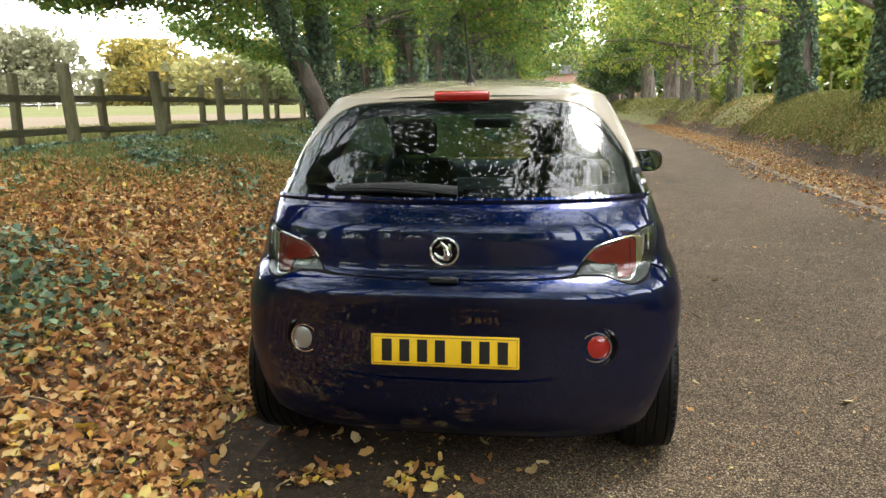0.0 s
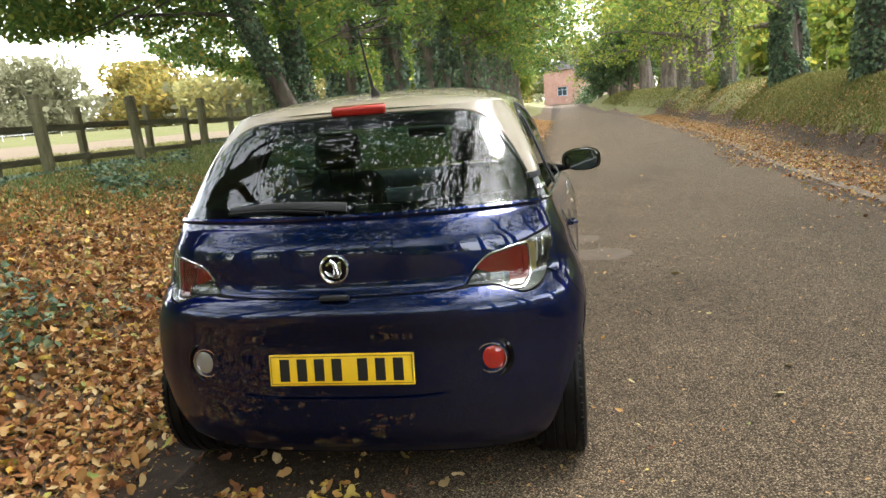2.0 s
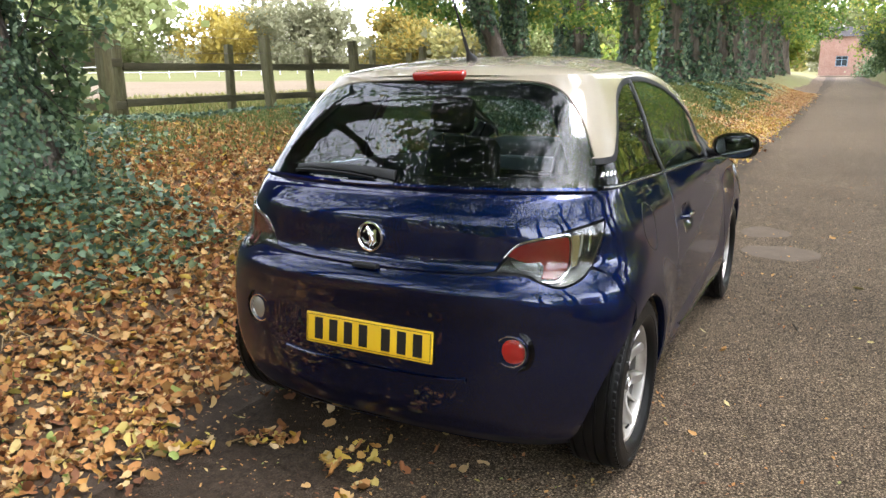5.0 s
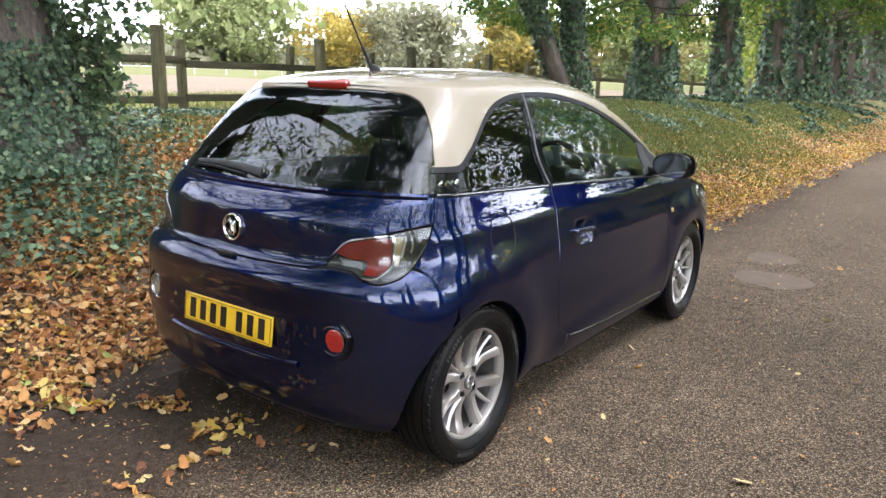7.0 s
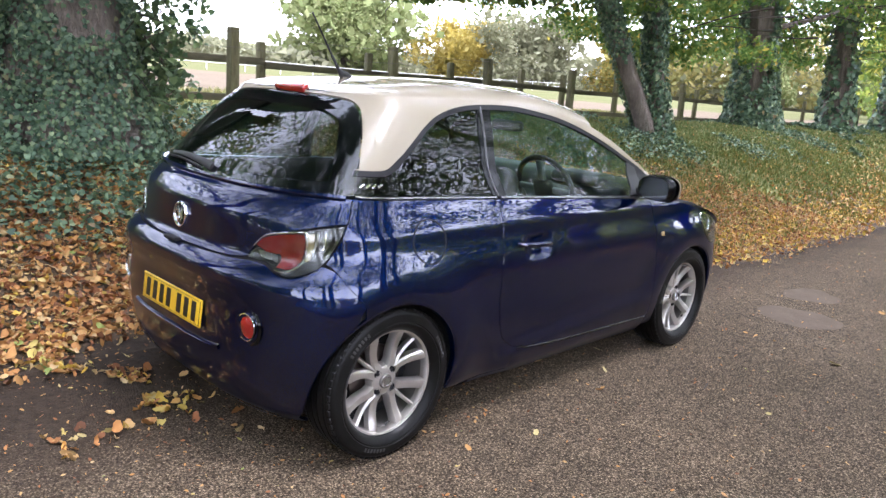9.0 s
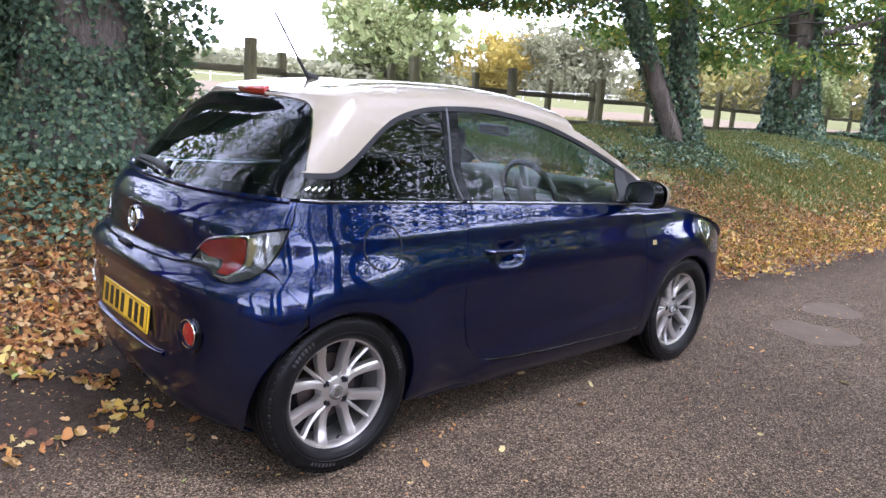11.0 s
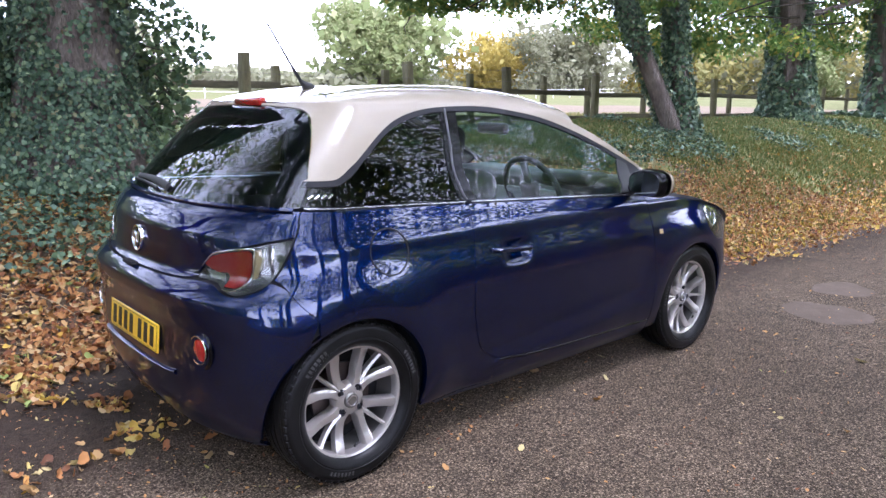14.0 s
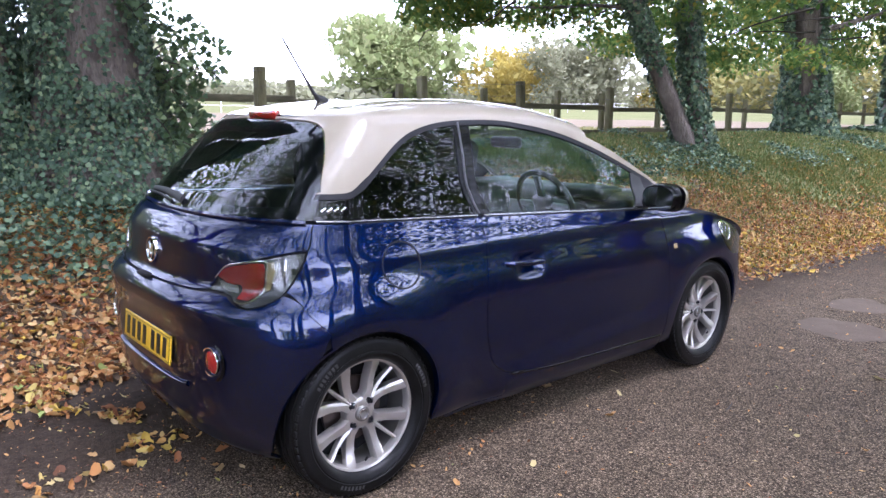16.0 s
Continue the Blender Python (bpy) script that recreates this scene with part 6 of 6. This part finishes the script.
low_canopy(8000, ((-4.5, 1.0), (4.5, 11.5), (6.4, 9.5)), lambda x, y: 6.5, .13, SHADY, "unseen leafy boughs added to shade the bank ahead of the car", 73.0, .0)
low_canopy(15000, ((-3.6, 3.0), (-7, 6), (6.0, 9.5)), lambda x, y: 6.2, .10, SHADY, "unseen leafy boughs added to block sky over the lane", 71.0, .02)
low_canopy(3500, ((-11.5, -5.4), (-1.3, -.05), (2.6, 7.5)), lambda x, y: 2.7, .085, LIME, "leafy boughs of the tree beside the bank", 61.0, .10)


def far_tree(x, y, h, w, mat, label, n=3600, size=.55, trunk=.5):
    z0 = ground_height(x, y) - .2
    t = tagged(empty("tree", Matrix.Translation((x, y, z0))), label, "tree", "trees beyond the meadow")
    part("trunk", tube([(0, 0, 0), (.1, 0, h * .3), (0, .1, h * .7)], [trunk, trunk * .7, trunk * .25], 8), BARK, t)
    pos = []
    lobes = [(rng.normal() * w * .24, rng.normal() * w * .24, h * rng.uniform(.16, .86), w * rng.uniform(.13, .30)) for _ in range(26)]
    for i in range(n):
        lx, ly, lz, lr = lobes[i % 26]
        d = rng.normal(0, 1, 3)
        d /= np.linalg.norm(d)
        d *= lr * rng.uniform(.75, 1.08)
        pos.append((lx + d[0], ly + d[1], min(lz + d[2] * .8, h)))
    core = [(lx + .42 * lr * rng.normal(), ly + .42 * lr * rng.normal(), min(lz + .34 * lr * rng.normal(), h * .95)) for lx, ly, lz, lr in lobes for _ in range(60)]
    leaves("inner_crown", core, np.repeat([l[3] for l in lobes], 60) * rng.uniform(.30, .48, len(core)), mat, rng, (0, 0, .3), .8, False, t, "shaded inner foliage", coarse=True)
    leaves("crown", pos, rng.uniform(.6, 1.2, n) * size, mat, rng, (0, 0, .5), .8, False, t, "rounded leafy crown", coarse=True)
    return t


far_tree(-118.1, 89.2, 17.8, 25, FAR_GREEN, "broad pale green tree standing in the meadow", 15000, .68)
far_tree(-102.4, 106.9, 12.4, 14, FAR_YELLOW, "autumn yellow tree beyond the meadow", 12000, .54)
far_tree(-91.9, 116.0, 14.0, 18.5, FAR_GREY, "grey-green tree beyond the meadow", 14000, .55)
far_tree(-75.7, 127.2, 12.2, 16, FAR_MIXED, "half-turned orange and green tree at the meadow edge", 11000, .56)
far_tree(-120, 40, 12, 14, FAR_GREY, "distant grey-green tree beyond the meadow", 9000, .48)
# woods along the skyline
pos = []
for i in range(15000):
    k = rng.random()
    ang = radians(88 + 95 * k)
    dist = 150 + 40 * rng.random() + 20 * math.sin(k * 17)
    x, y = dist * math.cos(ang), dist * math.sin(ang)
    hh = (7.5 - 4.5 * ease((95 * k - 42) / 12)) * (1 + .4 * noise.noise(Vector((k * 24, 0, 0))) + .15 * noise.noise(Vector((k * 90, 0, 0))))
    pos.append((x, y, ground_height(x, y) + rng.uniform(0, 1) * hh))
pos_pale = []
for i in range(9000):
    k = rng.random()
    ang = radians(92 + 27 * k)
    dist = 128 + 22 * rng.random()
    x, y = dist * math.cos(ang), dist * math.sin(ang)
    hh = 11.5 * (1 + .3 * noise.noise(Vector((k * 9, 4, 0))) + .16 * noise.noise(Vector((k * 34, 4, 0)))) * (.72 + .28 * ease(k * 5)) * (1 - .4 * ease((k - .75) * 4))
    pos_pale.append((x, y, ground_height(x, y) + rng.random() ** .8 * hh))
tagged(leaves("far_woods", pos_pale, rng.uniform(.7, 1.5, len(pos_pale)), FAR_HAZY, rng, (0, 0, .6), .8), "yellow-green woods on the hillside beyond the meadow, haze in their colour", "woods", kind="stuff")
tagged(leaves("far_woods", pos, rng.uniform(1.0, 2.2, len(pos)), FAR_GREY, rng, (0, 0, .6), .8), "woods along the far hillside, paled by haze in their colour", "woods", kind="stuff")
# The last nine trees stand unseen behind, added to block sky in reflections.
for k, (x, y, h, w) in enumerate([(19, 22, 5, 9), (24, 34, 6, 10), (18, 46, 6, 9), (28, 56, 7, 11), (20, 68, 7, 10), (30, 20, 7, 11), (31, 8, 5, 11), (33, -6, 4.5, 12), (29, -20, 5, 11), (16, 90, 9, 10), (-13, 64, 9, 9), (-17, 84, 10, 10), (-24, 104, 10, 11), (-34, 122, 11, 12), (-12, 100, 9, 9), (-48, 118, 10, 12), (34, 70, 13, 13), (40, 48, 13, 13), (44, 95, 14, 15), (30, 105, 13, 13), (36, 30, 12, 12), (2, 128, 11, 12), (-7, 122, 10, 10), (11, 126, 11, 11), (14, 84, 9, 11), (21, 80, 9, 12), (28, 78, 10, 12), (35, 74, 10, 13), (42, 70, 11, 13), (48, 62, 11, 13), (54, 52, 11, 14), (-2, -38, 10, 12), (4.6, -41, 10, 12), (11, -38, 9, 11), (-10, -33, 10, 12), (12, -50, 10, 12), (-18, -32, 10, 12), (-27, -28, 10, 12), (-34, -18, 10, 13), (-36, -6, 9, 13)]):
    far_tree(x, y, h, w, (LIME_PALE, FAR_GREEN, LIME_PALE, FAR_YELLOW)[k % 4] if x > 0 else (LIME_PALE, FAR_GREEN)[k % 2], "pale leafy tree beyond the lane, unseen where added behind", *((5200, .32) if math.hypot(x, y) < 62 and x > 0 and y > 15 else (2700, .65)))

# hanging sprays in front of the sky by the ivy tree
pos = []
for i in range(38):
    p = branch_path((-3.95 + rng.normal() * .15, .98 + rng.normal() * .16, rng.uniform(1.0, 2.9)), (.15 + rng.normal() * .3, .7, rng.normal() * .5), rng.uniform(.2, .62), .25, 5)
    for q in p[1:]:
        for _ in range(6):
            pos.append(q + Vector(rng.normal(0, .06, 3)))
    ob = tube(p, [.007, .006, .005, .004, .003, .002], 4)
    tw = part("sapling_stem", ob, TWIG, None)
    if i == 0:
        sapling = tagged(empty("sapling"), "thin leafy shoots growing beside the ivy tree", "sapling")
    tw.parent = sapling
leaves("shoot_leaves", pos, rng.uniform(.04, .075, len(pos)), HEDGE, rng, (.3, -.3, .4), .7, True, sapling)


# ---- fences ----
def post(x, y, top, w, tilt, label):
    z = ground_height(x, y) - .1
    bm = rounded_box(pose(0, 0, (top - z) / 2), (w, w, top - z), .012, 2)
    for v in bm.verts:
        v.co.x += .006 * noise.noise(v.co * 9 + Vector((x, y, 0)))
    ob = part("fence_post", bm, TIMBER, None, label)
    ob.matrix_basis = pose(x, y, z, tilt[0], tilt[1], rng.uniform(-6, 6))
    return tagged(ob, category="fence post", group="fence posts")


RAIL_X = -6.50
rail_posts = [-4.2, -2.2, -.2, 1.75, 3.80, 5.67, 7.60, 9.57, 10.95] + [12.95 + 1.93 * i for i in range(11)]
for y in rail_posts:
    post(RAIL_X + .02 - .11 * ease((y - 6) / 4), y, 1.85 + .012 * rng.normal(), .10, (rng.normal() * .8, rng.normal() * .8), "square weathered post of the rail fence")
for a, b in zip(rail_posts[::2], rail_posts[2::2]):
    for z in (1.55, 1.085):
        xa, xb = RAIL_X + .085 - .11 * ease((a - 6) / 4), RAIL_X + .085 - .11 * ease((b - 6) / 4)
        mid = Vector(((xa + xb) / 2, (a + b) / 2, z + .01 * rng.normal()))
        bm = rounded_box(Matrix.Translation(mid) @ pose(0, 0, 0, rng.normal() * .25, 0, math.degrees(math.atan2(xa - xb, b - a))), (.038, b - a - .01, .095), .006, 2)
        tagged(part("fence_rail", bm, RAILWOOD, None, "dark weathered horizontal fence rail"), category="fence rail", group="fence rails")
tall = [(-5.2, -4.6), (-5.3, -2.0), (-5.3, .4), (-5.40, 2.76), (-5.467, 5.38), (-5.48, 7.43), (-5.88, 10.25), (-5.85, 12.4), (-5.85, 14.7), (-5.85, 17.2), (-5.9, 19.8)]
for i, (x, y) in enumerate(tall):
    post(x, y, 1.93, .115, (0, -4 if i in (4, 5) else rng.normal() * 1.2), "tall weathered post that carries barbed wire")
for z in (1.88, 1.70):
    for (xa, ya), (xb, yb) in zip(tall, tall[1:]):
        pts = [(xa + (xb - xa) * k + .06, ya + (yb - ya) * k, z - .03 * math.sin(k * math.pi)) for k in (0, .25, .5, .75, 1)]
        bm = tube(pts, [.0028] * 5, 4)
        for j in range(1, 12):
            k = j / 12
            c = Vector((xa + (xb - xa) * k + .06, ya + (yb - ya) * k, z - .03 * math.sin(k * math.pi)))
            tube([c + Vector((0, -.006, -.014)), c + Vector((0, .006, .014))], [.002, .002], 3, bm)
        tagged(part("barbed_wire", bm, WIRE, None, "thin rusty barbed wire strung between the posts"), category="wire", group="barbed wire")
# slim posts of the field fence beyond the far bank
for x, y, tilt in ((9.3, 44, 0), (11.0, 44, 0), (11.3, 44, 26), (11.55, 44, 0), (12.8, 44, 0), (9.7, 22.5, 0), (10.1, 31, 0), (13.6, 37, 0)):
    post(x, y, ground_height(x, y) + 1.12, .09, (0, tilt), "slim weathered post of the field fence")
far_tree(9.4, 19.0, 1.9, 2.1, LIME_PALE, "small leafy shrub growing beside a trunk", 1500, .13, .03)
far_tree(8.2, 34.6, 1.5, 1.7, LIME_PALE, "small leafy shrub at the foot of a trunk", 900, .14, .03)
# white rails of the riding arena
bm = bmesh.new()
paddock = tagged(empty("paddock_rail"), "white painted rail round the sandy riding arena", "fence")
for i in range(26):
    x, y = -56 - .10 * (4 * i - 10), 4 * i - 10
    z = ground_height(x, y)
    part("paddock_post", rounded_box(pose(x, y, z + .55), (.07, .07, 1.2), .01, 1), WHITE_PAINT, paddock)
    for h in (1.1, .6):
        x2, y2 = -56 - .10 * (4 * i - 6), 4 * i - 6
        part("paddock_bar", tube([(x, y, z + h), (x2, y2, ground_height(x2, y2) + h)], [.026, .026], 6), WHITE_PAINT, paddock)

# ---- brick house at the end of the lane ----
HY, HZ = 108.0, .8
house = tagged(empty("house"), "red brick house with a slate roof and arched blue windows", "house")
wall_bm = bmesh.new()
for x0, x1, z0, z1 in ((-2.0, -.1, 0, 5.0), (-.1, 1.3, 0, 1.2), (-.1, 1.3, 2.5, 5.0), (1.3, 6.0, 0, 5.0), (6.0, 7.4, 0, 1.2), (6.0, 7.4, 2.5, 5.0), (7.4, 12, 0, 5.0)):
    rounded_box(pose((x0 + x1) / 2, HY, HZ + (z0 + z1) / 2), (x1 - x0, .4, z1 - z0), 0, 1, wall_bm)
part("wall", wall_bm, BRICK, house)
part("side_wall", rounded_box(pose(-1.8, HY + 4.2, HZ + 2.5), (.4, 8, 5.0), 0, 1), BRICK, house)
bm = bmesh.new()
for s in (0, 1):
    vs = [bm.verts.new(v) for v in ((-2.4, HY - .5 + s * 9, HZ + 4.9), (12.4, HY - .5 + s * 9, HZ + 4.9), (12.4, HY + 4, HZ + 6.3), (-2.4, HY + 4, HZ + 6.3))]
    bm.faces.new(vs)
bmesh.ops.solidify(bm, geom=bm.faces[:], thickness=.18)
part("roof", bm, SLATE, house)
part("chimney", rounded_box(pose(3.5, HY + 4, HZ + 6.7), (.8, .8, 1.6), 0, 1), BRICK, house)
for x in (.6, 6.7):
    win = part("window", rounded_box(pose(x, HY + .05, HZ + 1.85), (1.38, .06, 1.28), 0, 1), WINDOW_DARK, house, "arched window with a pale blue frame")
    bm = bmesh.new()
    for dx, dz, sx, sz in ((-.66, 0, .09, 1.3), (.66, 0, .09, 1.3), (0, 0, .07, 1.3), (0, .62, 1.4, .09), (0, -.62, 1.4, .09), (0, .2, 1.4, .06)):
        rounded_box(pose(x + dx, HY - .02, HZ + 1.85 + dz), (sx, .08, sz), 0, 1, bm)
    part("frame", bm, BLUE_FRAME, win)
yard = tagged(part("yard", rounded_box(pose(1, 100, .80), (14, 9, .06), .01, 1), SAND, None, "pale gravel yard before the house"), category="yard", kind="structure")
pos = [(3.9 + rng.normal() * .8, 92 + rng.normal() * 2.2, .7 + abs(rng.normal()) * 1.1) for _ in range(1500)]
tagged(leaves("hedge", pos, rng.uniform(.2, .4, len(pos)), HEDGE, rng, (0, 0, .5), .8), "dark clipped evergreen hedge by the yard", "hedge", kind="stuff")

for x, y, h, w in ((5.6, 76, 6.5, 4.5), (4.9, 86, 6.0, 4.5), (6.6, 66, 6.0, 4.5)):
    far_tree(x, y, h, w, HEDGE, "dense dark evergreen beside the lane", 2600, .30, .25)
